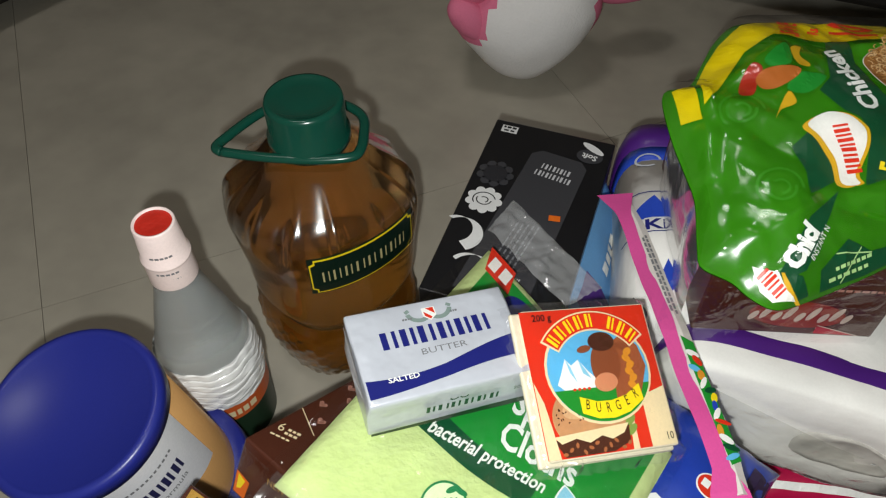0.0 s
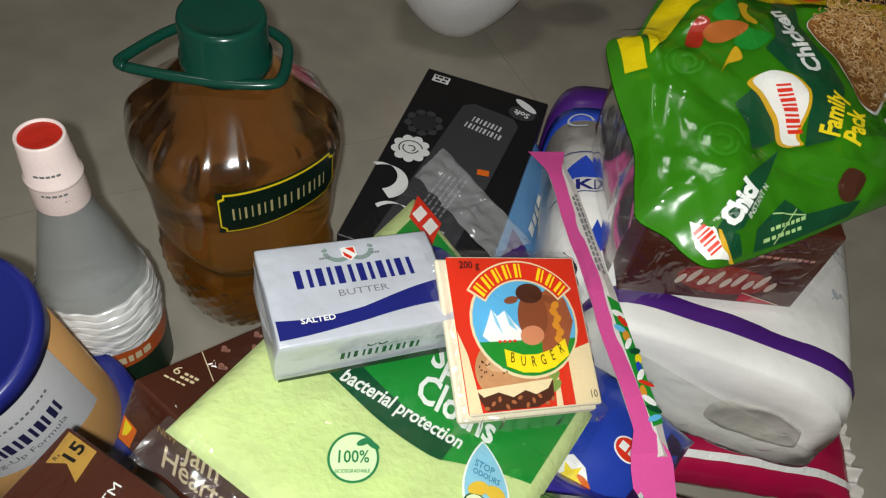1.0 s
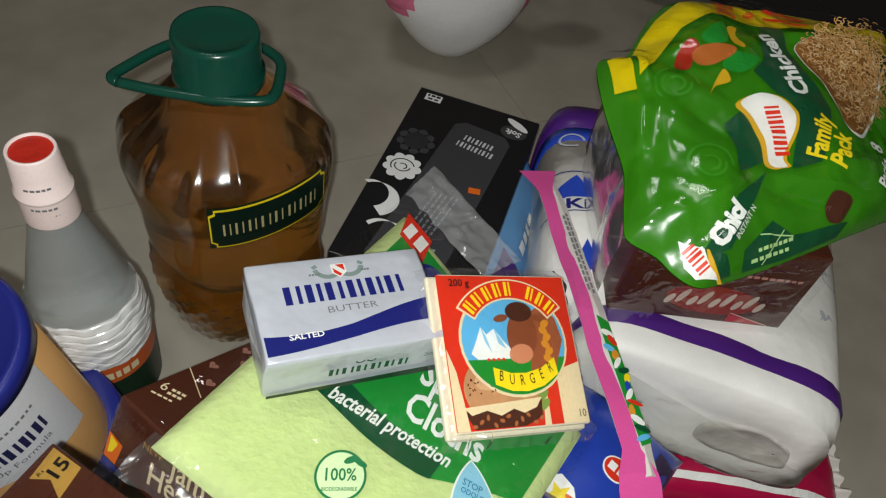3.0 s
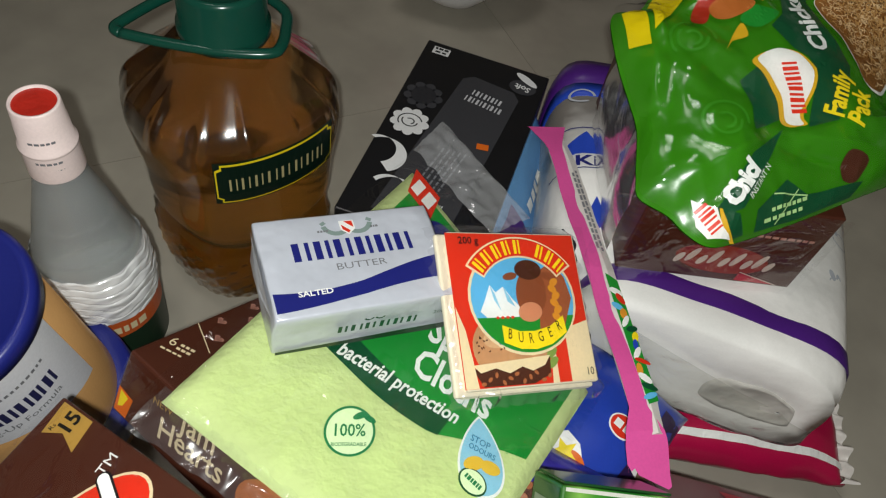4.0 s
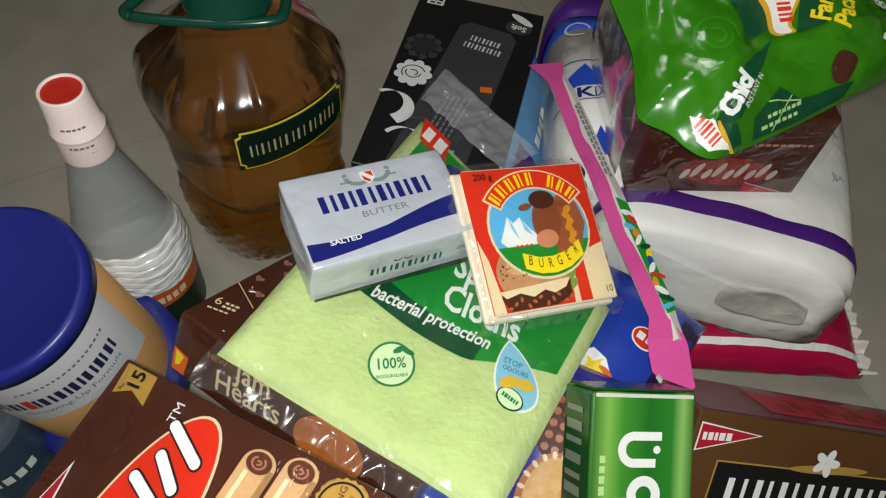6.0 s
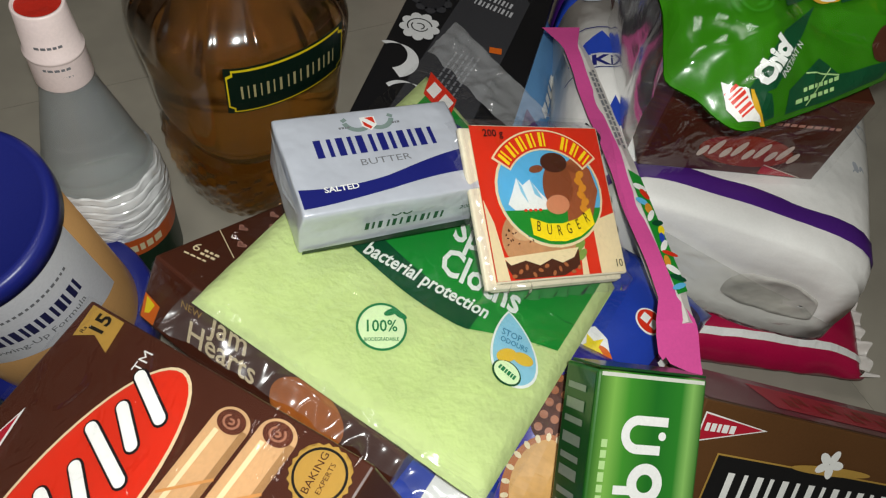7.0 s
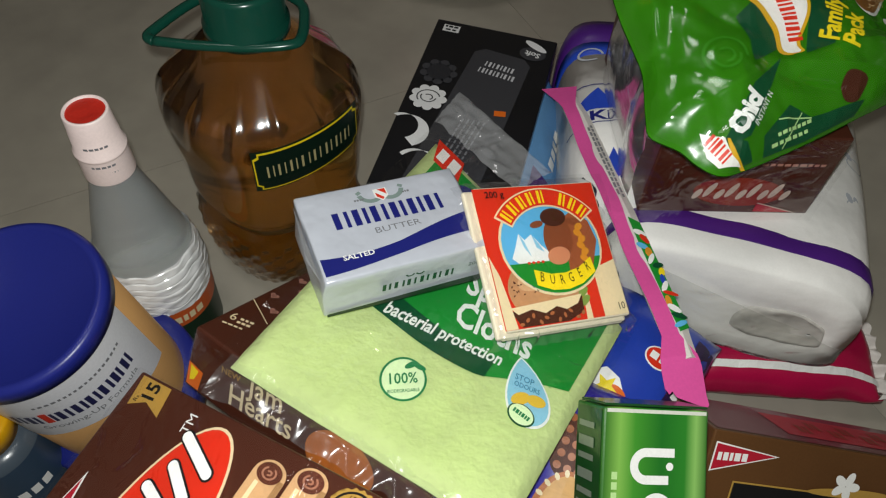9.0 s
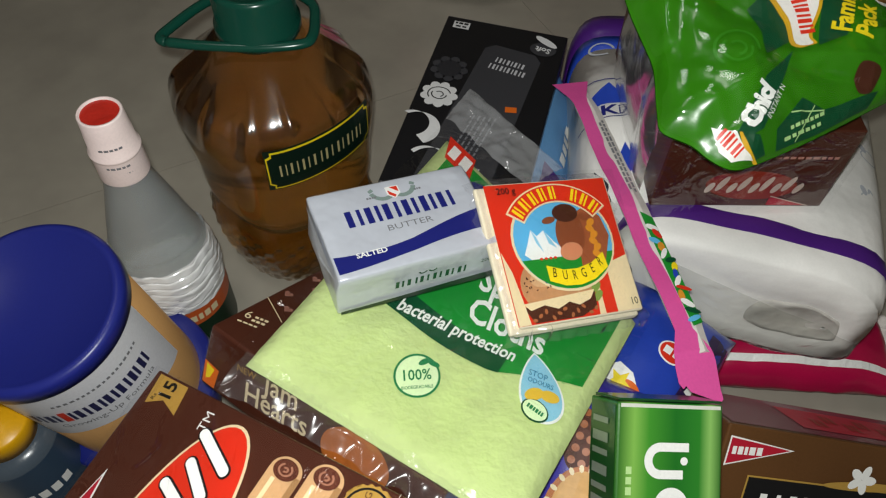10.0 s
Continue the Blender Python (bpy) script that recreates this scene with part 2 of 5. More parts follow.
def ceiling_lamp():
    t = thing("ceiling_lamp", "round white ceiling lamp", "lamp", pose(-0.5, 0.5, 2.7))
    part("base", lathe([(0, 0), (0.2, 0), (0.2, -0.03), (0, -0.03)], 32), WHITE, t)
    em = bpy.data.materials.new("lit_diffuser")
    em.use_nodes = True
    b = em.node_tree.nodes["Principled BSDF"]
    b.inputs["Emission Color"].default_value, b.inputs["Emission Strength"].default_value = (1, 0.95, 0.88, 1), 3
    part("diffuser", lathe([(0.18, -0.031), (0.16, -0.06), (0, -0.075)], 32), em, t, smooth=True)


ceiling_lamp()


# ---- oil bottle ----
def oil_bottle():
    t = thing("oil_bottle", "large amber plastic bottle of cooking oil with green cap", "bottle", pose(-0.048, 0.426, 0, 0, 0, 41))
    prof = spline([(0.0, 0.004), (0.048, 0.0), (0.057, 0.004), (0.063, 0.022), (0.0645, 0.045), (0.062, 0.06), (0.0575, 0.068), (0.0575, 0.074), (0.0625, 0.082), (0.064, 0.09), (0.0655, 0.115), (0.0685, 0.14), (0.0695, 0.155), (0.0682, 0.167), (0.0635, 0.179), (0.05, 0.193), (0.034, 0.208), (0.0235, 0.214), (0.022, 0.224), (0.0, 0.224)], 5)

    def shape(a, z):
        sq = (abs(math.cos(a)) ** 4 + abs(math.sin(a)) ** 4) ** -0.25
        k = 0.975 + (sq - 1) * 0.38 * max(0, min(1, (0.2 - z) / 0.04))
        if z < 0.062:
            k *= 1 + 0.02 * math.cos(24 * a) * math.sin(2 * math.pi * z / 0.0135) * min(1, (0.062 - z) / 0.008)
        elif 0.075 < z < 0.085:
            k *= 0.985
        elif 0.15 < z < 0.206:
            k *= 1 + 0.036 * max(0, math.cos(13 * a)) ** 2.5 * math.sin(math.pi * (z - 0.15) / 0.056)
        return k

    oil = mat("amber_oil_bottle", (0.74, 0.44, 0.13), 0.14, trans=1.0, ior=1.3, coat=1.0, vary=0.08, bump=0.0, fold=0.1)
    nt = oil.node_tree
    co, sep, level, mix = nt.nodes.new("ShaderNodeTexCoord"), nt.nodes.new("ShaderNodeSeparateXYZ"), nt.nodes.new("ShaderNodeMapRange"), nt.nodes.new("ShaderNodeMix")
    nt.links.new(co.outputs["Object"], sep.inputs[0])
    nt.links.new(sep.outputs["Z"], level.inputs[0])
    level.inputs["From Min"].default_value, level.inputs["From Max"].default_value = 0.158, 0.172
    mix.data_type = "RGBA"
    nt.links.new(level.outputs[0], mix.inputs["Factor"])
    nt.links.new(nt.nodes["Color Ramp"].outputs[0], mix.inputs["A"])
    mix.inputs["B"].default_value = (0.65, 0.36, 0.19, 1)
    nt.links.new(mix.outputs["Result"], nt.nodes["Principled BSDF"].inputs["Base Color"])
    part("body", lathe([(max(0, p[0]), p[1]) for p in prof], 192, shape), oil, t, smooth=True)
    green = mat("green_plastic", "0f4336", 0.22, vary=0.08, bump=0.02)
    cap = part("cap", lathe([(0, 0.214), (0.027, 0.214), (0.0285, 0.217), (0.0285, 0.223), (0.0265, 0.225), (0.0268, 0.247), (0.0258, 0.2502), (0.0235, 0.2508), (0.0222, 0.2498), (0.012, 0.2501), (0, 0.2503)], 64, lambda a, z: 1 + (0.012 * math.cos(60 * a) if 0.226 < z < 0.246 else 0)), green, t, smooth=True)
    # carrying handle: a flat loop round the neck, drawn out to one side
    loop = [Vector((x, y, 0.2195)) for x, y in ((-0.056, -0.0205), (-0.03, -0.0245), (0.004, -0.0265), (0.03, -0.0235), (0.0365, -0.0165), (0.0375, 0.0), (0.034, 0.02), (0.014, 0.034), (-0.016, 0.034), (-0.038, 0.02), (-0.058, -0.009), (-0.0605, -0.017), (-0.056, -0.0205))]
    turn = Matrix.Rotation(radians(-41), 4, "Z")
    part("handle", tube([turn @ p for p in spline(loop, 5)], 0.0037, 12, 0.85), green, t, smooth=True)

    def on(x, y, h):
        # the label's side looks to local -y
        r = 0.0655 + 0.0035 * max(0, min(1, (y - 0.115) / 0.03)) + 0.001
        a = -math.pi / 2 + math.atan((x - 0.008) / r)
        r *= shape(a, 0.12)
        return Vector((math.cos(a) * (r + h), math.sin(a) * (r + h), y))

    def plate(cx, cy, w, hh, cut):
        x0, x1, y0, y1 = cx - w / 2, cx + w / 2, cy - hh / 2, cy + hh / 2
        return [(x0 + cut, y0), (x1 - cut, y0), (x1 - cut, y0 + cut * 0.6), (x1, y0 + cut), (x1, y1 - cut), (x1 - cut, y1 - cut * 0.6), (x1 - cut, y1), (x0 + cut, y1), (x0 + cut, y1 - cut * 0.6), (x0, y1 - cut), (x0, y0 + cut), (x0 + cut, y0 + cut * 0.6)]

    lab = part("label", sheet(lambda x, y, h: on(x, y + 0.153, 0.001 + h), 0.1, 0.039, 24, 4), mat("dark_label", "10231a", 0.3), t, smooth=True)
    decal("label_border", [plate(0, 0.153, 0.097, 0.036, 0.005)], YELLOW, lab, on, 0.0014, 0.006)
    decal("label_field", [plate(0, 0.153, 0.094, 0.033, 0.005)], MATS["dark_label"], lab, on, 0.0017, 0.006)
    for mark in marks(0, 0.153, 0.076, 0.0105, 8, 0, 3, 0.13):
        decal("brand_mark", mark, mat("pale_gold_ink", "b8ac7c", 0.4), lab, on, 0.0021, 0.006)


oil_bottle()


# ---- clear bottle ----
def clear_bottle():
    t = thing("vinegar_bottle", "clear ribbed glass bottle with red-topped white cap", "bottle", pose(-0.129, 0.335, 0, 0, 0, 0) @ Matrix.Scale(0.965, 4))
    outer = [(0, 0.003), (0.03, 0), (0.036, 0.004), (0.0375, 0.02), (0.0378, 0.06), (0.0385, 0.07), (0.0385, 0.085), (0.0365, 0.1), (0.0335, 0.112), (0.0295, 0.126), (0.0255, 0.142), (0.0205, 0.16), (0.0165, 0.175), (0.0145, 0.185), (0.0135, 0.196), (0.0135, 0.222)]
    outer = [(p.x, p.y) for p in spline([(r, z, 0) for r, z in outer], 4)]
    glass = mat("clear_glass", (0.8, 0.83, 0.82), 0.25, trans=0.75, ior=1.45, vary=0.01, bump=0.0)
    part("body", lathe(outer + [(0, 0.222)], 96), glass, t, smooth=True)
    ribs = []
    for k in range(170):
        z = 0.06 + 0.049 * k / 169
        (r0, z0), (r1, z1) = [(p, q) for p, q in zip(outer, outer[1:]) if p[1] <= z <= q[1] and p[0] > 0.01][0]
        ribs.append((r0 + (r1 - r0) * (z - z0) / max(1e-6, z1 - z0) + 0.0004, z))

    def wavy(a, z):
        w = noise.noise((1.3 * math.cos(a), 1.3 * math.sin(a), z * 8))
        s = math.sin(math.pi * (z / 0.0095 + 4.5 * w + 0.5 * math.sin(2 * a + 1)))
        return 1.02 - 0.04 * (1 - abs(s)) ** 6 + 0.03 * noise.noise((4 * math.cos(a), 4 * math.sin(a), z * 170))

    # Near-white and almost opaque: stands in for bright reflections in the clear glass.
    part("ribbed_section", lathe(ribs, 128, wavy), mat("white_ribbed_glass", (0.98, 0.98, 0.98), 0.1, trans=0.1, ior=1.5, coat=1.0, vary=0.04, bump=0.0), t, "ribbed glass with its bright reflections put in as white", smooth=True)
    pw = mat("pinkish_white_plastic", "f0dcd8", 0.4)
    cap = part("cap", lathe([(0.0148, 0.1835), (0.0158, 0.1835), (0.0162, 0.184), (0.0162, 0.1845), (0.0158, 0.2028), (0.0158, 0.2035), (0.0164, 0.2042), (0.0164, 0.2058), (0.0151, 0.2066), (0.0145, 0.2215), (0.0142, 0.2222), (0.0137, 0.2335), (0.0132, 0.2345), (0.0121, 0.2345), (0.0119, 0.2325), (0, 0.2325)], 56), pw, t, smooth=True)
    part("cap_top", lathe([(0, 0.2331), (0.0117, 0.2331), (0.0117, 0.2325)], 40), mat("red_plastic", "b8281c", 0.35, fold=0.2, big=60), cap, "red disc of the cap")

    def on(x, y, h):
        a = -math.pi / 2 + x / 0.0378
        return Vector((math.cos(a) * (0.0380 + h), math.sin(a) * (0.0380 + h), y))

    def cap_on(x, y, h):
        a = -math.pi / 2 + x / 0.0152
        return Vector((math.cos(a) * (0.0153 + h), math.sin(a) * (0.0153 + h), y))

    wrap = part("label", sheet(lambda x, y, h: on(x, y + 0.032, 0.0002), 0.235, 0.06, 60, 2), mat("dark_green_label", "17301f", 0.4), t, smooth=True)
    part("label_back", sheet(lambda x, y, h: on(x, y + 0.032, -0.0012), 0.235, 0.06, 60, 2), mat("white_paper", "dcdcd8", 0.7), wrap, "white back of the label", smooth=True)
    decal("label_band", [rect(0, 0.051, 0.2, 0.019)], mat("orange_band", "c85a26", 0.4), wrap, on, 0.0006, 0.005)
    decal("label_print", bars(0.01, 0.0505, 0.06, 0.0075, 9, 0, 5), CREAM, wrap, on, 0.0009, 0.005)
    for i, y in enumerate((0.216, 0.2, 0.194)):
        decal("cap_print", bars(0.004, y, 0.014, 0.0017, 5, 0, i), GREY, cap, cap_on, 0.0006, 0.003)


clear_bottle()


# ---- milk powder tin ----
def milk_tin():
    t = thing("powder_tin", "tan and white powder tin with a dark blue lid", "tin", pose(-0.1415, 0.2565, 0.001, 8.2, -5, 0))
    tan = mat("tan_tin", "b98c58", 0.35, coat=0.3)
    H = 0.187
    body = part("body", lathe([(0, 0.001), (0.048, 0.001), (0.049, 0.004), (0.0485, H - 0.012), (0, H - 0.012)], 80), tan, t, smooth=True)
    blue = mat("blue_plastic", "1e2678", 0.34, vary=0.08)
    part("lid", lathe([(0.0488, H - 0.014), (0.0512, H - 0.013), (0.0515, H - 0.003), (0.0503, H - 0.0008), (0.048, H), (0.0455, H - 0.0006), (0.0445, H - 0.0016), (0, H - 0.0016)], 96), blue, t, smooth=True)
    part("base_rim", lathe([(0.0486, 0.03), (0.057, 0.031), (0.0592, 0.034), (0.0592, 0.05), (0.0575, 0.053), (0.0486, 0.0535)], 96), blue, t, "blue rim round the foot", smooth=True)

    def on(x, y, h):
        a = radians(-65) + x / 0.0487
        return Vector((math.cos(a) * (0.0487 + h), math.sin(a) * (0.0487 + h), y))

    lab = part("label", sheet(lambda x, y, h: on(x, y + 0.1425 + (0.012 * (math.cos(x / 0.032) - 1) if y < 0 else 0), 0.0003), 0.118, 0.061, 48, 8), mat("white_label", "dddde2", 0.35), t, smooth=True)
    for mark in marks(0.004, 0.139, 0.076, 0.012, 9, 0, 11, 0.26):
        decal("brand_mark", mark, mat("navy_label_ink", "23244e", 0.4), lab, on, 0.0008, 0.004)
    decal("brand_accent", [rect(-0.014, 0.1405, 0.004, 0.0145)], RED, lab, on, 0.0011, 0.004)
    decal("printed_word", [words("Growing-Up Formula", 0.0075, 0.008, 0.1255, 0, 0.95)], GREY, lab, on, 0.0008, 0.004)
    decal("script_print", bars(0.014, 0.157, 0.056, 0.0022, 18, 0, 13, 0.7), GREY, lab, on, 0.0008, 0.004)


milk_tin()



# ---- cartons and packs ----
def carton(name, label, m, w, h, d, material, bevel=0.0012):
    """A closed carton; its printed face lies at z = 0 with x to the right of the print and y up."""
    t = thing(name, label, "box", m)
    part("body", box_bm(w, h, d, 0, 0, -d / 2, bevel), material, t)
    return t


def butter_pack():
    t = thing("butter_pack", "silver-wrapped block of salted butter with a navy band", "butter", pose(0.0462, 0.2638, 0.2104, 1.5, 5.8, 19.6) @ Matrix.Scale(0.955, 4))
    w, h, d = 0.098, 0.0618, 0.034
    silver = mat("silver_wrapper", "c2c6d0", 0.3, 0.1, vary=0.05, grain=25, bump=0.06, fold=0.3, big=28, coat=0.15)
    bm = box_bm(w, h, d, 0, 0, -d / 2, 0.0011, 2)
    bmesh.ops.subdivide_edges(bm, edges=[e for e in bm.edges if e.calc_length() > 0.01], cuts=9, use_grid_fill=True)
    for v in bm.verts:
        if abs(v.co.z) > 0.0005:
            v.co += 0.0012 * noise.noise_vector(v.co * 55)
    part("wrapper", bm, silver, t, smooth=True)
    for sx in (-1, 1):
        fold = bmesh.new()
        q = [fold.verts.new((sx * (w / 2 + 0.0009 + 0.0004 * k), y, z)) for k, (y, z) in enumerate(((-h / 2 + 0.003, -0.004), (h / 2 - 0.003, -0.004), (0.004, -d / 2 + 0.001), (-0.004, -d / 2 + 0.001)))]
        fold.faces.new(q)
        part("end_fold", fold, silver, t)
    n = 24
    xs = [-w / 2 + 0.0015 + (w - 0.003) * i / n for i in range(n + 1)]
    decal("navy_band", [band(xs, lambda x: -0.0242 + 0.0035 * math.sin((x + 0.01) * 38) + 0.06 * max(0, x), lambda x: -0.0128 + 0.0045 * math.sin((x - 0.01) * 42) + 0.09 * max(0, x))], NAVY, t)
    for mark in marks(0.001, 0.0075, 0.068, 0.0118, 6, 0, 21, 0.26):
        decal("brand_mark", mark, NAVY, t)
    decal("printed_word", [words("BUTTER", 0.0058, 0.002, -0.0045, 0, 1.35)], GREY, t)
    decal("printed_word", [words("SALTED", 0.0046, -0.026, -0.0185, 0, 1.15, 0.0001)], WHITE, t, flat, 0.0006)
    decal("emblem_shield_edge", [[(0.0005, 0.0158), (0.0046, 0.0192), (0.0046, 0.0252), (-0.0036, 0.0252), (-0.0036, 0.0192)]], WHITE, t, flat, 0.0004)
    decal("emblem_shield", [[(-0.0024, 0.0192), (0.0005, 0.0166), (0.0018, 0.018), (-0.0028, 0.0226)], [(0.0038, 0.02), (0.0038, 0.0246), (-0.001, 0.0246)]], RED, t, flat, 0.0006)
    for x in (-0.0135, 0.0145):
        decal("emblem_print", bars(x, 0.0195, 0.006, 0.0014, 4, 0, 24), GREY, t)
    decal("emblem_scroll", [arc_band(-0.0055, 0.0245, 0.006, 0.0088, 195, 325), arc_band(0.0065, 0.0245, 0.006, 0.0088, 215, 345), rect(-0.0125, 0.0245, 0.003, 0.0022, 30), rect(0.0135, 0.0245, 0.003, 0.0022, -30)], mat("silver_green_ink", "7f918c", 0.4), t)

    def front(x, y, hh):
        return Vector((x, -h / 2 - hh - 0.0015, y - d / 2))

    for mark in marks(0.006, 0.001, 0.046, 0.006, 6, 0, 22, 0.28):
        decal("front_brand_mark", mark, DKGREEN, t, front)
    decal("front_band", [band(xs, lambda x: -0.0148, lambda x: -0.0105 + 0.0015 * math.sin(x * 30))], mat("green_black_ink", "17301f", 0.35), t, front)
    decal("front_emblem", [arc_band(0.0, 0.0095, 0.002, 0.003, 200, 340), arc_band(0.006, 0.0095, 0.002, 0.003, 200, 340)], DKGREEN, t, front)
    decal("printed_weight", [words("200g", 0.0045, 0.041, 0.004)], DKGREEN, t, front)


butter_pack()


def cheese_pack():
    t = thing("cheese_slices", "red pack of burger cheese slices in clear film", "cheese", pose(0.1351, 0.2526, 0.1952, 20.8, 14.5, 17))
    s = 0.081
    slice_m = mat("pale_cheese", "e6dcc2", 0.5, coat=0.3, fold=0.1)
    for k in range(3):
        part("slice", box_bm(s + 0.004 * (k % 2), s + 0.002 + 0.002 * (k % 2), 0.0034, 0.0016 * (-1) ** k, -0.0012 * k, -0.0022 - 0.0038 * k, 0.0012, 2), slice_m, t)
    card = part("printed_sheet", sheet(flat, s, s, 1, 1, 0.0), RED, t)
    decal("pale_corner", [[(0.012, -0.0405), (0.0405, -0.0405), (0.0405, -0.008), (0.026, -0.012), (0.014, -0.024)]], CREAM, card, flat, 0.0002)
    decal("red_stripe", [[(0.016, -0.0405), (0.024, -0.0405), (0.0245, -0.016), (0.0165, -0.02)]], RED, card, flat, 0.0004)
    decal("green_side", [ell(0.0135, -0.03 + 0.005 * k, 0.0045, 0.0022, 35, 10) for k in range(3)], mat("leaf_ink", "7c9a48", 0.45), card, flat, 0.00045)
    decal("bun", [ell(-0.011, -0.0205, 0.0225, 0.0185, 0)], mat("toasted_bun_ink", "bd8c62", 0.45, vary=0.3, grain=30), card, flat, 0.0005)
    decal("patty_crumbs", [ell(-0.03 + 0.004 * k, -0.0385 + 0.002 * (k % 3), 0.0016, 0.001, 40 * k, 8) for k in range(11)], mat("light_brown_ink", "a8633c", 0.45), card, flat, 0.0008)
    decal("patty", [[(-0.035, -0.031), (-0.02, -0.029), (0.0, -0.029), (0.012, -0.027), (0.011, -0.036), (0.0, -0.04), (-0.03, -0.04)]], mat("patty_ink", "4a2416", 0.5), card, flat, 0.0007)
    decal("melted_slice", [[(-0.035, -0.029), (0.012, -0.026), (0.008, -0.031), (0.0, -0.0335), (-0.006, -0.031), (-0.014, -0.034), (-0.022, -0.031), (-0.031, -0.033)]], CREAM, card, flat, 0.0009)
    decal("pale_margin", [[(-0.0405, -0.0405), (-0.0405, 0.001), (-0.0365, -0.011), (-0.0345, -0.026), (-0.033, -0.0405)]], CREAM, card, flat, 0.001)
    decal("bun_sheen", [ell(-0.016, -0.015, 0.011, 0.0055, 12)], mat("pale_bun_ink", "cfa67c", 0.45, vary=0.3, grain=40), card, flat, 0.0006)
    rnd = random.Random(5)
    decal("seed_print", [ell(-0.012 + 0.019 * (2 * rnd.random() - 1), -0.02 + 0.008 * rnd.random() - 0.003, 0.0008, 0.0004, 180 * rnd.random(), 6) for _ in range(40)], mat("patty_ink", "4a2416"), card, flat, 0.0007)
    decal("oval_border", [ell(0.001, 0.0045, 0.0335, 0.0302)], CREAM, card, flat, 0.0011)
    decal("oval_sky", [ell(0.001, 0.0045, 0.032, 0.0287)], SKY, card, flat, 0.0013)
    decal("mountain", [[(-0.0265, -0.002), (-0.023, 0.004), (-0.019, 0.012), (-0.016, 0.008), (-0.011, 0.011), (-0.006, 0.004), (-0.002, 0.0), (-0.004, -0.006), (-0.02, -0.008)]], WHITE, card, flat, 0.0015)
    decal("meadow", [ell(0.001, 0.0045, 0.032, 0.0287, 0, 24, 200, 340)], GREEN, card, flat, 0.0016)
    brown = mat("brown_ink", "8a4a2c", 0.45)
    decal("brown_neck", [[(0.008, -0.014), (0.012, 0.019), (0.021, 0.024), (0.029, 0.016), (0.0315, 0.004), (0.024, -0.012), (0.015, -0.018)]], mat("red_brown_ink", "9c5634", 0.45), card, flat, 0.0017)
    decal("brown_oval", [ell(0.006, 0.0075, 0.0095, 0.0135, -12)], brown, card, flat, 0.0018)
    decal("dark_tuft", [ell(0.006, 0.02, 0.0085, 0.0055, 0)], mat("patty_ink", "4a2416"), card, flat, 0.0019)
    decal("brown_side", [ell(-0.006, 0.0165, 0.0045, 0.002, 10), ell(0.0185, 0.0165, 0.005, 0.0022, -10)], brown, card, flat, 0.0019)
    decal("pale_oval", [ell(0.0035, -0.003, 0.0075, 0.0052, 8)], mat("peach_ink", "d08a64", 0.45), card, flat, 0.0020)
    decal("yellow_braid", [ell(0.0205 + 0.0008 * (-1) ** k, 0.013 - 0.0038 * k, 0.003, 0.0021, 30 * (-1) ** k, 10) for k in range(7)], mat("amber_ink", "d8902c", 0.4), card, flat, 0.0020)
    decal("red_roof", [ell(-0.017 + 0.003 * k, -0.0055, 0.0011, 0.0008, 0, 8) for k in range(4)], RED, card, flat, 0.0019)
    decal("mountain_shade", [[(-0.019, 0.012), (-0.0175, 0.004), (-0.014, -0.002), (-0.0165, 0.007)], [(-0.011, 0.011), (-0.0095, 0.003), (-0.005, 0.0), (-0.0075, 0.005)]], mat("pale_blue_ink", "8cc4dc", 0.35), card, flat, 0.0016)
    decal("brand_banner_edge", [arc_band(0.001, 0.0015, 0.0275, 0.04, 34, 146, 24, 0.92)], CREAM, card, flat, 0.0021)
    decal("brand_banner", [arc_band(0.001, 0.0015, 0.0285, 0.039, 36, 144, 24, 0.92)], RED, card, flat, 0.0023)
    for i in range(9):
        if i != 5:
            a = 138 - i * 12
            for mark in marks(0.001 + 0.0338 * math.cos(radians(a)), 0.0015 + 0.0311 * math.sin(radians(a)), 0.0052, 0.0078, 1, a - 90, i, 0.19):
                decal("brand_mark", mark, YELLOW, card, flat, 0.0026)
    decal("burger_banner", [[(-0.0155, -0.0185), (-0.006, -0.0222), (0.004, -0.0228), (0.014, -0.0205), (0.0245, -0.0145), (0.0235, -0.0055), (0.014, -0.011), (0.004, -0.0132), (-0.005, -0.013), (-0.0155, -0.0095)]], YELLOW, card, flat, 0.0023)
    decal("printed_word", [words(c, 0.0078, -0.0115 + 0.0062 * i, -0.0172 + 0.0011 * (i - 2.0) ** 2 * 0.62, (i - 2) * 6, 0.62) for i, c in enumerate("BURGER")], BLACK, card, flat, 0.0026)
    decal("printed_weight", [words("200 g", 0.0055, -0.0275, 0.0362, 0, 1, 0.0001)], BLACK, card, flat, 0.0008)
    decal("printed_number", [words("10", 0.006, 0.0365, -0.036, 0, 0.9)], BLACK, card, flat, 0.0008)
    skirt = sheet(lambda x, y, h: Vector((x + 0.5 * h, y - 0.5 * h, h - 0.003 - 1.1 * (max(0, abs(x) - 0.042) + max(0, abs(y) - 0.042)))), s + 0.014, s + 0.016, 60, 60, 0.0, 0.006, 6.0, 110)
    bmesh.ops.delete(skirt, geom=[f for f in skirt.faces if max(abs(f.calc_center_median().x), abs(f.calc_center_median().y)) < 0.041], context="FACES")
    part("film_skirt", skirt, EDGE_FILM, t, "crinkled film round the edges", True).visible_shadow = False
    part("film", sheet(flat, s + 0.012, s + 0.008, 24, 24, 0.0032, 0.003, 2.0), FILM, t, "clear wrapping film", True).visible_shadow = False


cheese_pack()

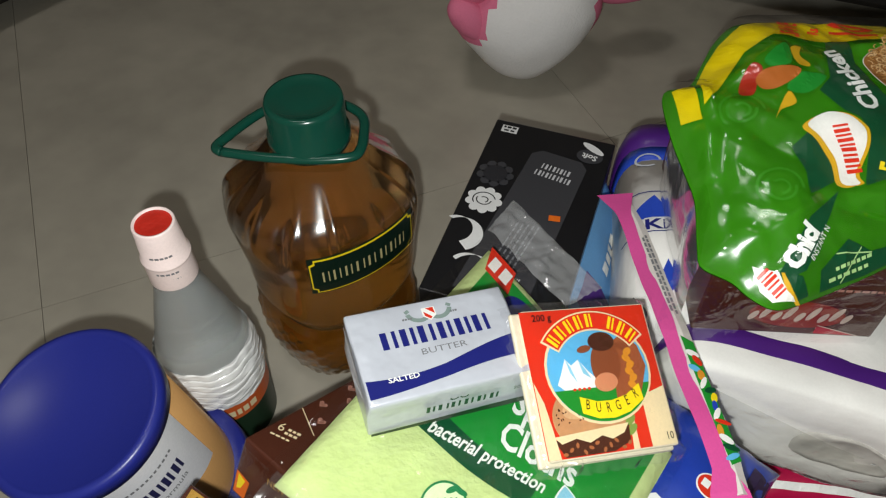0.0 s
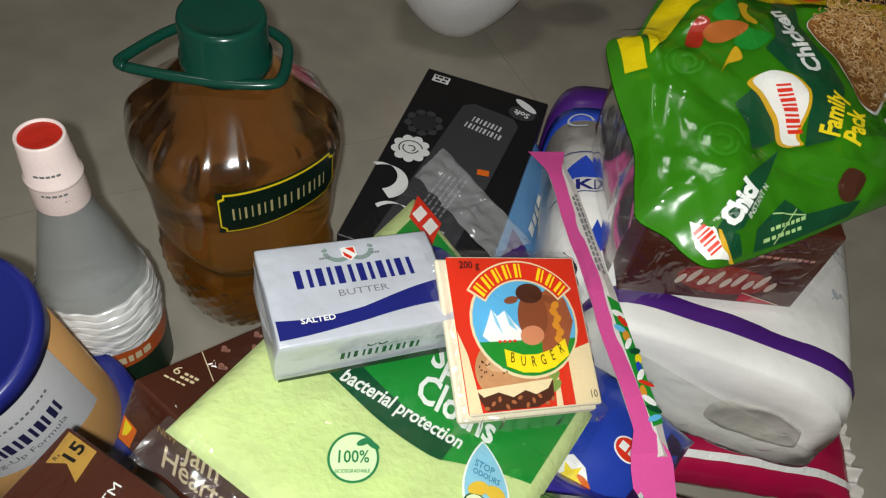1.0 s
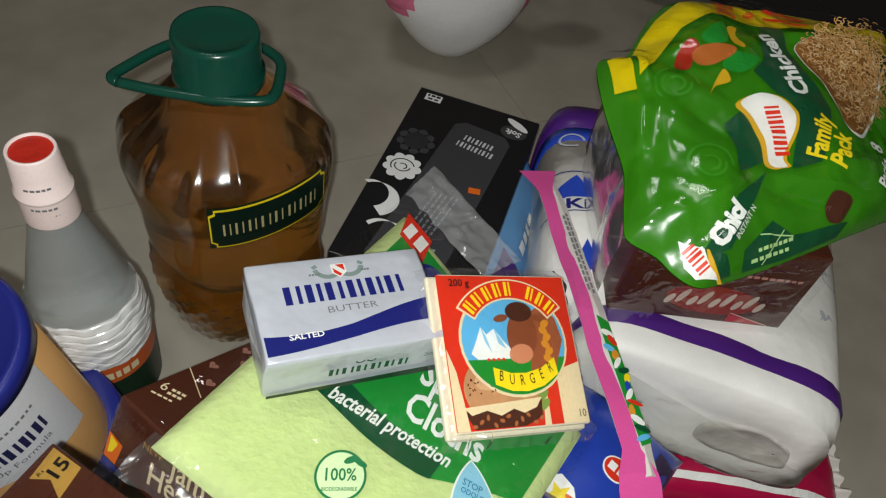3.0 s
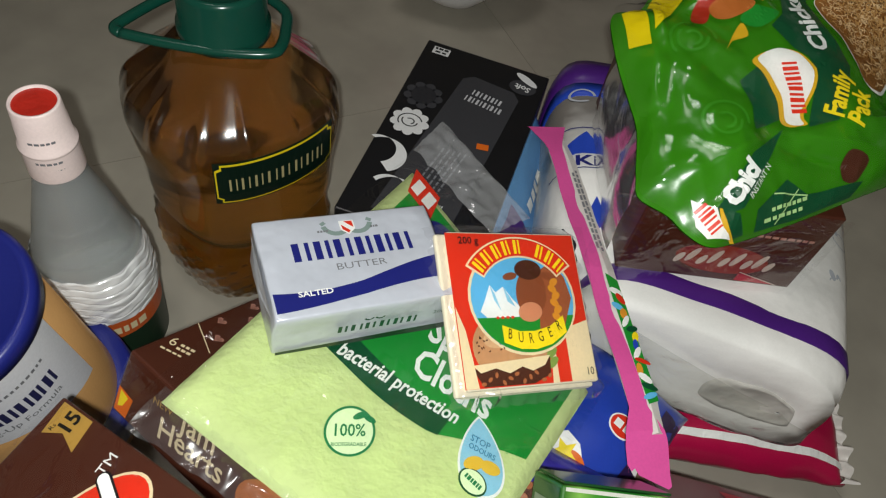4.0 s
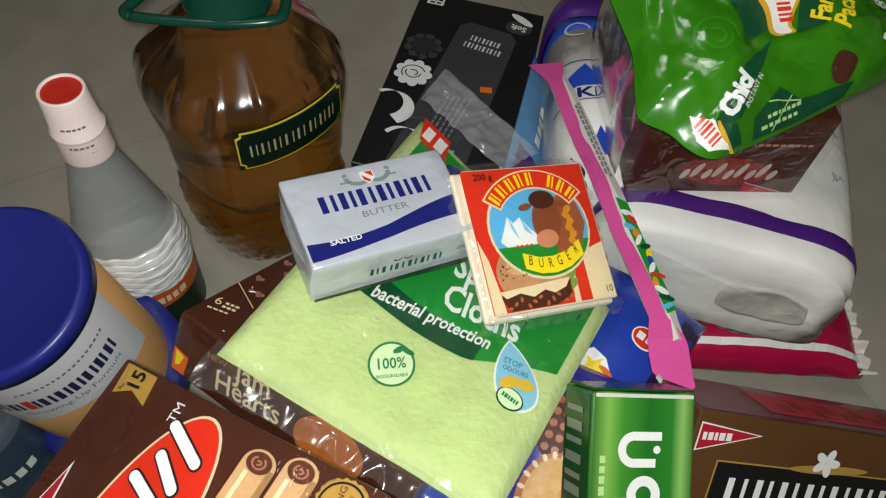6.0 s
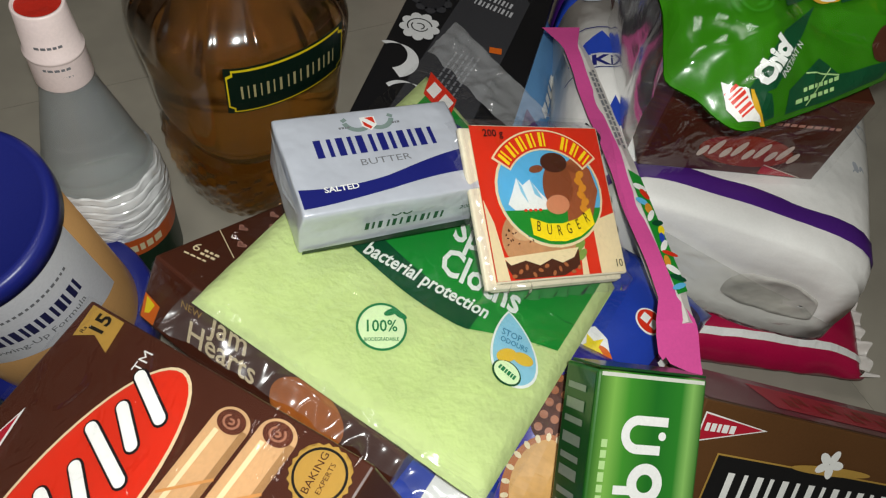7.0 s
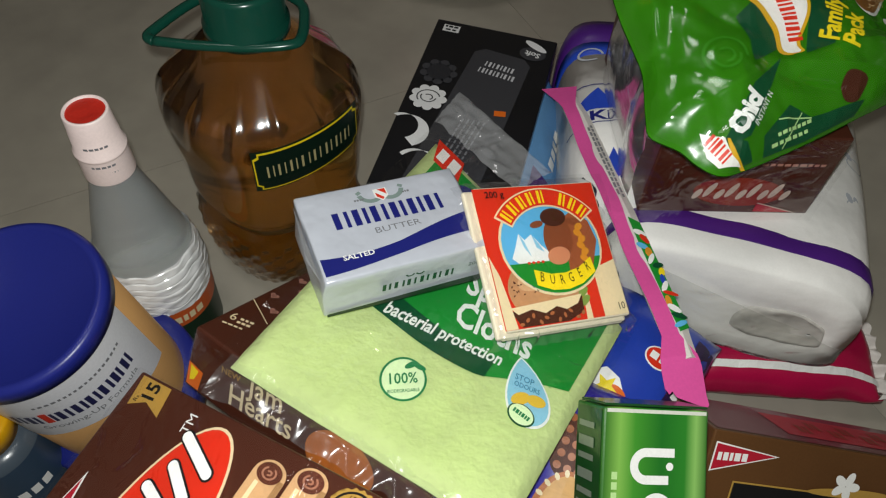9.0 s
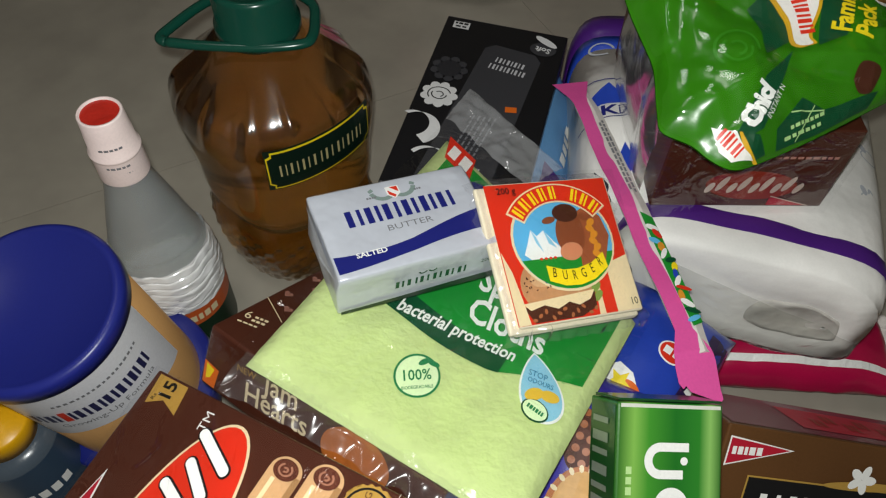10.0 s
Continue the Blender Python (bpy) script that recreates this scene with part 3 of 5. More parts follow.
# the cloth pack lies loosely: its four corners differ in height
CL, CB, CR, CT = Vector((-0.036, 0.191, 0.19)), Vector((0.098, 0.105, 0.176)), Vector((0.187, 0.236, 0.146)), Vector((0.079, 0.39, 0.15))


def cloth_on(x, y, h):
    """x to the right and y up over the print, each from 0 to 1."""
    p = CL.lerp(CB, x).lerp(CT.lerp(CR, x), y)
    n = (CB - CL).cross(CT - CL).normalized()
    sag = 0.006 * math.sin(math.pi * min(1, max(0, x))) * math.sin(math.pi * min(1, max(0, y)))
    return p + n * (h - sag)


def cloth_pack():
    t = thing("sponge_cloth_pack", "pack of pale green sponge cloths in clear film", "cloth pack")
    lime = mat("lime_sponge_cloth", "c3d48f", 0.85, vary=0.1, grain=26, bump=0.5, big=30, fold=0.12, deep=0.0016)
    bm = bmesh.new()
    n = 40
    top, low = [], []
    for j in range(n + 1):
        for i in range(n + 1):
            u, v = i / n, j / n
            edge = min(u, 1 - u, v, 1 - v) * 14
            round_ = math.sqrt(max(0, 1 - max(0, 1 - edge) ** 2))
            lump = 0.0007 * noise.noise((u * 30, v * 30, 0)) + 0.0015 * noise.noise((u * 5, v * 5, 3))
            top.append(bm.verts.new(cloth_on(u, v, -0.007 + 0.007 * round_ + lump)))
            low.append(bm.verts.new(cloth_on(u, v, -0.007 - 0.007 * round_)))
    for j in range(n):
        for i in range(n):
            a, b, c, d = j * (n + 1) + i, j * (n + 1) + i + 1, (j + 1) * (n + 1) + i + 1, (j + 1) * (n + 1) + i
            bm.faces.new((top[a], top[b], top[c], top[d]))
            bm.faces.new((low[d], low[c], low[b], low[a]))
    part("cloth", bm, lime, t, smooth=True)
    part("film_edge", sheet(lambda x, y, h: cloth_on(x + 0.5, y - 0.025 + 0.02 * noise.noise((x * 7, 0, 2)) * (y < 0), h - 0.004 + min(0, y) * 0.08), 1.04, 0.1, 120, 12, 0.0, 0.006, 31.0, 13), EDGE_FILM, t, "crinkled sealed film edge", True).visible_shadow = False
    g = mat("leaf_green_film", "1c8a34", 0.3, coat=0.3, fold=0.2)
    low_edge = lambda x: 0.31 + 0.12 * x + 0.42 * max(0, x - 0.68) + 0.012 * math.sin(9 * x)
    xs = [0.07 + 0.88 * i / 24 for i in range(25)]
    decal("printed_band", [band(xs, lambda x: low_edge(x) + 0.005, lambda x: 0.95)], g, t, cloth_on, 0.0016, 0.05)
    decal("dark_band", [band(xs[:18], low_edge, lambda x: low_edge(x) + 0.085)], DKGREEN, t, cloth_on, 0.0022, 0.05)
    decal("printed_word", [slant("bacterial protection", 0.066, 0.5, 0, lambda x: 0.294 + 0.25 * x, 0.012)], WHITE, t, cloth_on, 0.0027, 0.04)
    decal("printed_word", [words("Sponge", 0.13, 0.62, 0.68, 13, 0.85, 0.003)], WHITE, t, cloth_on, 0.0027, 0.04)
    decal("printed_word", [words("Cloths", 0.13, 0.635, 0.558, 13, 0.85, 0.003)], WHITE, t, cloth_on, 0.0027, 0.04)
    decal("brand_patch", [[(0.02, 0.985), (0.17, 0.985), (0.2, 0.9), (0.06, 0.9)]], RED, t, cloth_on, 0.0022, 0.05)
    decal("brand_print", bars(0.115, 0.94, 0.11, 0.05, 2, 0, 31), WHITE, t, cloth_on, 0.0027, 0.05)
    decal("blue_patch", [ell(0.3, 0.88, 0.1, 0.05)], NAVY, t, cloth_on, 0.0024, 0.04)
    rnd = random.Random(9)
    decal("bubble_print", [arc_band(0.6 + 0.33 * rnd.random(), 0.5 + 0.4 * rnd.random(), q * 0.75, q, 0, 330, 12) for q in [0.008 + 0.012 * rnd.random() for _ in range(16)]], mat("light_leaf_ink", "3ca84a", 0.35), t, cloth_on, 0.0022, 0.05)
    ring = mat("badge_green_ink", "1e7a4a", 0.4)
    def turned(cx, cy, sh, k=1.0):
        f = lambda p: (cx + k * (0.00149 * p[0] - 0.00107 * p[1]), cy + k * (0.00108 * p[0] + 0.00144 * p[1]))
        return ([f(p) for p in sh[0]], sh[1]) if isinstance(sh, tuple) else [f(p) for p in sh]

    # the plant badge, turned against the cloths
    cx, cy = 0.481, 0.226
    decal("badge_disc", [turned(cx, cy, ell(0, 0, 39))], mat("pale_badge_ink", "dcefc0", 0.5), t, cloth_on, 0.0012, 0.04)
    decal("badge_ring", [turned(cx, cy, hoop(ell(0, 0, 42, 41, 0, 40), ell(0, 0, 38, 37, 0, 40), True))], ring, t, cloth_on, 0.0016, 0.05)
    decal("badge_leaf", [turned(cx, cy, ell(14, 26, 13, 5.5, 25, 14)), turned(cx, cy, ell(30, 22, 12, 5, -25, 14))], ring, t, cloth_on, 0.0019, 0.04)
    decal("printed_word", [turned(cx, cy, words("100%", 28, -2, 0, 4, 0.9, 0.4))], ring, t, cloth_on, 0.0019, 0.03)
    decal("printed_word", [turned(cx, cy, words("BIODEGRADABLE", 8.5, 0, -22, 4, 0.85, 0.1))], ring, t, cloth_on, 0.0019, 0.03)
    # the odour drop
    dx, dy = 0.836, 0.44
    drop = [(44 * math.sin(a) * math.sin(a / 2) ** 0.7 * 1.05, 66 * math.cos(a)) for a in (2 * math.pi * k / 32 + 1e-4 for k in range(32))]
    decal("drop_border", [turned(dx, dy, [(x * 1.1, y * 1.07) for x, y in drop])], WHITE, t, cloth_on, 0.003, 0.04)
    decal("drop_print", [turned(dx, dy, drop)], mat("pale_blue_ink", "8cc4dc", 0.35), t, cloth_on, 0.0034, 0.04)
    decal("drop_swirl", [turned(dx, dy, ell(-14, -14, 19, 12, 20, 16)), turned(dx, dy, ell(15, -18, 18, 12, -15, 16))], mat("mustard_ink", "e0b83c", 0.35), t, cloth_on, 0.0038, 0.04)
    teal = mat("teal_ink", "2a7898", 0.4)
    decal("printed_word", [turned(dx, dy, words("STOP", 17, 0, 24, -20, 0.9, 0.2))], teal, t, cloth_on, 0.0038, 0.03)
    decal("printed_word", [turned(dx, dy, words("ODOURS", 14, 2, 8, -20, 0.85, 0.2))], teal, t, cloth_on, 0.0038, 0.03)
    decal("round_stamp", [turned(dx, dy, ell(-18, -46, 26, 22, -40, 24))], DKGREEN, t, cloth_on, 0.0038, 0.04)
    decal("round_stamp_field", [turned(dx, dy, ell(-18, -46, 23, 19, -40, 24))], MATS["pale_badge_ink"], t, cloth_on, 0.0042, 0.04)
    decal("stamp_print", [turned(dx, dy, q) for q in bars(-18, -46, 32, 9, 6, -40, 8)], ring, t, cloth_on, 0.0046, 0.04)
    part("film", sheet(lambda x, y, h: cloth_on(x + 0.5, y + 0.5, h), 1.07, 1.05, 44, 44, 0.0052, 0.005, 5.0, 6), FILM, t, "clear wrapping film", True).visible_shadow = False
    a0, a1, a2, a3 = Vector((0.076, 0.388, 0.166)), Vector((0.095, 0.416, 0.168)), Vector((0.15, 0.334, 0.172)), Vector((0.125, 0.318, 0.172))
    part("film_end", sheet(lambda x, y, h: a0.lerp(a3, x + 0.5).lerp(a1.lerp(a2, x + 0.5), y + 0.5) + Vector((0, 0, h)), 1, 1, 30, 14, 0.0, 0.005, 9.0, 5), FOIL_FILM, t, "crinkled end of the clear film", True).visible_shadow = False


def slant(body, size, cx, cy, curve, off):
    """A word line that follows a curve; over a square that is stretched, so narrowed."""
    vs, fs = words(body, size, cx, 0, 0, 0.82, 0.0015)
    return ([(x, y + curve(x) + off) for x, y in vs], fs)


cloth_pack()


def jam_box():
    m = pose(-0.056, 0.2195, 0.168, -28, 1.5, -38)
    t = thing("biscuit_box", "dark brown jam biscuit carton in shiny film", "box", m)
    w, h, d = 0.16, 0.12, 0.042
    part("body", box_bm(w, h, d, w / 2 - 0.008, h / 2, -d / 2, 0.0015), BROWN, t)

    def front(x, y, hh):
        return Vector((x, -hh, y))

    decal("printed_word", [words("Jam", 0.0195, 0.047, -0.0105, 8, 0.85, 0.0002)], CREAM, t, front)
    decal("printed_word", [words("Hearts", 0.0195, 0.046, -0.024, 8, 0.85, 0.0002)], CREAM, t, front)
    decal("printed_word", [words("NEW", 0.006, 0.022, -0.0135, 8)], GOLD, t, front)
    biscuit = mat("biscuit_ink", "b8692c", 0.5, vary=0.3, grain=20)
    decal("biscuit_picture", [ell(0.1, -0.018, 0.022, 0.018, 10)], biscuit, t, front, 0.0004)
    decal("yellow_patch", [[(-0.007, -0.024), (0.004, -0.026), (0.003, -0.04), (-0.006, -0.04)]], ORANGE, t, front)
    decal("yellow_flame", [[(-0.005, -0.025), (0.001, -0.027), (-0.001, -0.034), (-0.004, -0.036)]], YELLOW, t, front, 0.0006)
    hearts = []
    for i, (x, y) in enumerate(((-0.002, 0.058), (0.006, 0.075), (-0.002, 0.085), (0.008, 0.046), (0.001, 0.104), (0.012, 0.098))):
        s = 0.003
        hearts += [[(x + a * s, y + b * s) for a, b in ((0, -1), (1, 0.2), (0.8, 0.8), (0.3, 0.9), (0, 0.4), (-0.3, 0.9), (-0.8, 0.8), (-1, 0.2), (-0.8, 0.15), (-0.65, 0.6), (-0.3, 0.65), (0, 0.15), (0.3, 0.65), (0.65, 0.6), (0.8, 0.15), (0, -0.75), (-0.8, 0.15), (-1, 0.2))]]
    decal("heart_print", hearts, mat("dull_pink_ink", "b88272", 0.45), t)
    decal("printed_number", [words("6", 0.01, -0.002, 0.023, 20, 0.9), *bars(0.0055, 0.0262, 0.008, 0.002, 3, 20, 4), *bars(0.006, 0.0225, 0.008, 0.002, 3, 20, 5), *bars(0.003, 0.0165, 0.012, 0.0014, 4, 20, 6)], CREAM, t)
    decal("print_line", [line(-0.007, 0.045, 0.014, 0.034, 0.0006)], CREAM, t)
    part("film", sheet(lambda x, y, hh: Vector((x + w / 2, -0.003 - hh, y - 0.05)), w + 0.01, 0.1, 26, 12, 0.001, 0.003, 7.0, 30), FILM, t, "clear wrapping film", True).visible_shadow = False


jam_box()


def wafer_box():
    t = carton("wafer_roll_box", "dark brown wafer roll carton with a red oval", pose(-0.0745, 0.0553, 0.1844, -16.8, -9, 58.4), 0.22, 0.165, 0.16, BROWN)
    # the print: x to the right along the reading line
    decal("price_flag", [[(0.1085, 0.079), (0.1085, 0.0575), (0.0935, 0.0545), (0.0975, 0.0665), (0.0925, 0.0765)]], GOLD, t)
    decal("printed_number", [words("15", 0.012, 0.1025, 0.0672, 4, 0.9, 0.0003), words("Rs", 0.0036, 0.097, 0.0735)], BLACK, t, flat, 0.0006)
    decal("oval_border", [ell(0.038, 0.0195, 0.0665, 0.0265, -5, 48)], CREAM, t)
    decal("oval", [ell(0.038, 0.0195, 0.065, 0.025, -5, 48)], RED, t, flat, 0.0006)
    strokes = [((x + 0.005, 0.021 + h), (x, 0.019), (x - 0.005, 0.017 - h)) for x, h in ((0.088, 0.009), (0.074, 0.006), (0.061, 0.012), (0.046, 0.006), (0.031, 0.011), (0.016, 0.006), (0.001, 0.009))]

    def ribbon(pts, wd):
        p = [q.to_2d() for q in spline([(x, y, 0) for x, y in pts], 5)]
        lo, hi = [], []
        for k, q in enumerate(p):
            dd = (p[min(k + 1, len(p) - 1)] - p[max(k - 1, 0)]).normalized()
            lo.append((q.x - dd.y * wd, q.y + dd.x * wd))
            hi.append((q.x + dd.y * wd, q.y - dd.x * wd))
        quads = [[lo[k], hi[k], hi[k + 1], lo[k + 1]] for k in range(len(p) - 1)]
        return quads + [ell(p[0].x, p[0].y, wd, wd, 0, 12), ell(p[-1].x, p[-1].y, wd, wd, 0, 12)]

    for s in strokes:
        decal("brand_shadow", ribbon(s, 0.0037), BLACK, t, flat, 0.0009)
    for s in strokes:
        decal("brand_shape", ribbon(s, 0.0027), WHITE, t, flat, 0.0013)
    decal("trade_mark", [words("TM", 0.0075, 0.0985, 0.0345, 4)], WHITE, t, flat, 0.0006)
    wafer, dark = mat("wafer_ink", "cda477", 0.5, vary=0.2), mat("chocolate_ink", "5a2c1c", 0.6, vary=0.7, grain=40)
    for x0, y0 in ((0.0955, -0.0208), (0.1005, -0.0415)):
        decal("wafer_roll_print", [line(x0, y0, x0 - 0.1, y0 + 0.004, 0.0185), ell(x0, y0, 0.007, 0.0092)], wafer, t, flat, 0.0006)
        decal("wafer_filling", [ell(x0 + 0.001, y0, 0.0048, 0.007)], dark, t, flat, 0.0011)
        decal("wafer_swirl", [arc_band(x0 + 0.001, y0, 0.0022, 0.003, 30, 330, 16, 1.4), arc_band(x0 + 0.001, y0, 0.0005, 0.0013, 150, 420, 12, 1.4)], mat("rosy_brown_ink", "a8745c", 0.5), t, flat, 0.0013)
        decal("wafer_stripe", [line(x0 - 0.02 - 0.026 * k, y0 - 0.009, x0 - 0.035 - 0.026 * k, y0 + 0.0095, 0.0012) for k in range(3)], TAN, t, flat, 0.0011)
        decal("wafer_shade", [line(x0, y0 - 0.0077, x0 - 0.1, y0 - 0.0037, 0.0032)], mat("brown_wafer_ink", "a07a50", 0.5, vary=0.3), t, flat, 0.0009)
        decal("wafer_sheen", [line(x0 - 0.004, y0 + 0.004, x0 - 0.1, y0 + 0.008, 0.0024)], CREAM, t, flat, 0.0009)
    seal = [(0.0968 + (0.0112 if k % 2 else 0.0122) * math.cos(2 * math.pi * k / 40), -0.066 + (0.0112 if k % 2 else 0.0122) * 1.1 * math.sin(2 * math.pi * k / 40)) for k in range(40)]
    decal("seal", [seal], GOLD, t, flat, 0.0006)
    decal("seal_ring", [arc_band(0.0968, -0.066, 0.0094, 0.0104, 0, 180, 16, 1.1), arc_band(0.0968, -0.066, 0.0094, 0.0104, 180, 360, 16, 1.1)], BLACK, t, flat, 0.0008)
    decal("printed_word", [words("BAKING", 0.0046, 0.0968, -0.064, 4), words("EXPERTS", 0.0032, 0.0968, -0.069, 4)], BROWN, t, flat, 0.0009)
    decal("maker_flag", [[(0.0, 0.081), (0.058, 0.0695), (0.0, 0.058)]], WHITE, t)
    decal("maker_flag_field", [[(0.001, 0.0795), (0.054, 0.0695), (0.001, 0.0595)]], mat("crimson_ink", "b01c30", 0.4), t, flat, 0.0006)
    part("film", sheet(flat, 0.222, 0.167, 20, 20, 0.0016, 0.0008, 3.0, 20), FILM, t, "clear wrapping film", True).visible_shadow = False


wafer_box()


def wafer_box_back():
    t = thing("wafer_roll_box", "dark brown wafer carton in crinkled clear film on the rolls", "box", pose(0.2655, 0.316, 0.152, 0, 0, -2))
    w, h, d = 0.115, 0.155, 0.07
    part("body", box_bm(w, h, d, 0, h / 2, d / 2, 0.0012), BROWN, t)

    def front(x, y, hh):
        return Vector((-x, -hh, 0.035 - y))

    decal("oval", [ell(-0.004, 0.014, 0.03, 0.0135, -4)], mat("dull_red_ink", "8c2a18", 0.4), t, front)
    for i in range(9):
        decal("brand_shape", [ell(-0.035 + 0.0072 * i, 0.014 + 0.002 * (-1) ** i, 0.0075 if i % 2 else 0.0052, 0.0023, 70, 14)], mat("cream_card_ink", "c8b8ac", 0.4), t, front, 0.0007)
    decal("fine_print", bars(-0.03, -0.012, 0.04, 0.0022, 9, 0, 41), mat("dull_pink_ink", "b88272"), t, front)
    decal("maker_flag", [[(-0.048, 0.033), (-0.02, 0.024), (-0.02, 0.033)]], mat("crimson_ink", "b01c30", 0.4), t, front)
    decal("maker_flag_edge", [line(-0.048, 0.033, -0.02, 0.024, 0.0008)], mat("cream_card_ink", "c8b8ac"), t, front, 0.0006)
    decal("maker_flag", [[(0.09 - 0.057, 0.05), (0.057, 0.05), (0.057, 0.066)]], RED, t, lambda x, y, hh: Vector((x, y, 0.07 + hh)))
    part("film", sheet(lambda x, y, hh: Vector((x - 0.012, -0.004 - hh, 0.035 + y)), w + 0.026, 0.078, 30, 18, 0.001, 0.0025, 13.0, 16), FILM, t, "crinkled clear film", True).visible_shadow = False
    part("film_side", sheet(lambda x, y, hh: Vector((-w / 2 - 0.002 - hh, 0.075 + x, 0.035 + y)), 0.12, 0.075, 40, 18, 0.001, 0.006, 17.0, 22), CALM_FILM, t, "crinkled clear film", True).visible_shadow = False


wafer_box_back()


def tissue_box():
    w, h, d = 0.105, 0.2, 0.128
    t = carton("tissue_box", "black tissue carton with white rose print", pose(0.1075, 0.4442, 0.1283, 0, 0, -17.5), w, h, d, mat("black_card", "17171a", 0.32, coat=0.2, vary=0.2))
    ash = mat("dark_grey_ink", "3a3a3e", 0.4)
    decal("panel", [[(-0.03, -0.09), (0.024, -0.1), (0.036, 0.06), (0.03, 0.068), (-0.004, 0.072), (-0.012, 0.066)]], ash, t)
    wt = mat("white_card_ink", "dcdcdc", 0.4)

    def rose(cx, cy, r):
        out = []
        for k in range(9):
            a = 2 * math.pi * k / 9
            out.append(ell(cx + 0.68 * r * math.cos(a), cy + 0.68 * r * math.sin(a), 0.36 * r, 0.3 * r, math.degrees(a), 12))
        out.append(ell(cx, cy, 0.66 * r))
        return out

    decal("rose_print", rose(-0.034, 0.0, 0.0145), wt, t, flat, 0.0006)
    decal("rose_lines", [hoop(ell(-0.034, 0.0, q, q * 0.9, 0, 20, a, a + 200), ell(-0.034, 0.0, q - 0.001, q * 0.9 - 0.001, 0, 20, a, a + 200)) for q, a in ((0.0095, 20), (0.0065, 160), (0.0038, 300))], BLACK, t, flat, 0.0009)
    decal("grey_heart", rose(-0.034, 0.032, 0.015)[-1:], mat("mid_grey_ink", "2a2a2e", 0.4), t, flat, 0.0008)
    decals("grey_petal", rose(-0.034, 0.032, 0.015)[:-1], ash, t, flat, 0.0005)
    for cx, cy, r, a in ((-0.04, -0.04, 0.017, -60), (-0.02, -0.075, 0.018, -40)):
        decal("leaf_print", [hoop(ell(cx, cy, r, r, 0, 20, a, a + 190), ell(cx - 0.006, cy + 0.004, r * 0.8, r * 0.8, 0, 20, a, a + 190))], wt, t, flat, 0.0006)
    decal("count_badge", [rect(-0.038, 0.089, 0.014, 0.009)], wt, t, flat, 0.0006)
    decal("badge_print", bars(-0.038, 0.091, 0.011, 0.0025, 3, 180, 2) + bars(-0.038, 0.0868, 0.009, 0.002, 2, 180, 3), BLACK, t, flat, 0.0009)
    for mark in marks(0.012, 0.052, 0.026, 0.0062, 4, 172, 6, 0.24) + marks(0.011, 0.043, 0.032, 0.0062, 5, 172, 7, 0.24):
        decal("brand_mark", mark, mat("light_grey_ink", "c0c0c4", 0.4), t, flat, 0.0006)
    decal("soft_badge", [ell(0.035, 0.077, 0.011, 0.0085)], ash, t, flat, 0.0006)
    decal("feather_print", [ell(0.036, 0.087, 0.011, 0.0035, -30)], wt, t, flat, 0.0009)
    decal("printed_word", [words("Soft", 0.0085, 0.035, 0.0765, 172, 0.95, 0.0002)], wt, t, flat, 0.0009)
    decal("orange_mark", [rect(0.024, -0.002, 0.009, 0.006, 10)], ORANGE, t, flat, 0.0009)
    fine = []
    for k in range(5):
        fine += bars(-0.006 + 0.0042 * k, -0.04, 0.05, 0.0014, 9, 80, 50 + k)
    decal("fine_print_print", fine, GREY, t, flat, 0.0006)
    decal("code_print", [rect(0.004 + 0.0016 * k, -0.075, 0.0008, 0.012, -10) for k in range(7)], wt, t, flat, 0.0006)

    def side(x, y, hh):
        return Vector((w / 2 + hh, x, y))

    decal("side_rose", [hoop(ell(0.05, -0.03, q, q, 0, 20, a, a + 220), ell(0.05, -0.03, q - 0.0018, q - 0.0018, 0, 20, a, a + 220)) for q, a in ((0.016, 0), (0.011, 120), (0.006, 240))], GREY, t, side)
    decal("side_marks", [rect(-0.03, -0.02, 0.02, 0.006), rect(-0.06, -0.03, 0.012, 0.012)], mat("light_grey_ink", "c0c0c4"), t, side)


tissue_box()


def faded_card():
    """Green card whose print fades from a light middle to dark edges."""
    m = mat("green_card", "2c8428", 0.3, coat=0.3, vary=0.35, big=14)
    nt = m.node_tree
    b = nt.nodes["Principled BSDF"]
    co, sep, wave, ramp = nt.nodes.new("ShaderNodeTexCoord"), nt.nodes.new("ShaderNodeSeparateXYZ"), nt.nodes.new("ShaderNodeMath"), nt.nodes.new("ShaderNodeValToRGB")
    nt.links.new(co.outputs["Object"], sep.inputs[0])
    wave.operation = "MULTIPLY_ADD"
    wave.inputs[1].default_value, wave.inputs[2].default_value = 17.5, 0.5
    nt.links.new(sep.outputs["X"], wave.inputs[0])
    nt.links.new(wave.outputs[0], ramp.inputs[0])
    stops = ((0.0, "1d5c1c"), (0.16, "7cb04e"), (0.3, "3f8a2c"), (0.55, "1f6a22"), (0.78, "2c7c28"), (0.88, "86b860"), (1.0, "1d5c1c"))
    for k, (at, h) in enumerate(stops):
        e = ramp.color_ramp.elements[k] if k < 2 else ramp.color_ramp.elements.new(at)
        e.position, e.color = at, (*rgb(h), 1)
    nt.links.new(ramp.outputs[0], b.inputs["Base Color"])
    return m


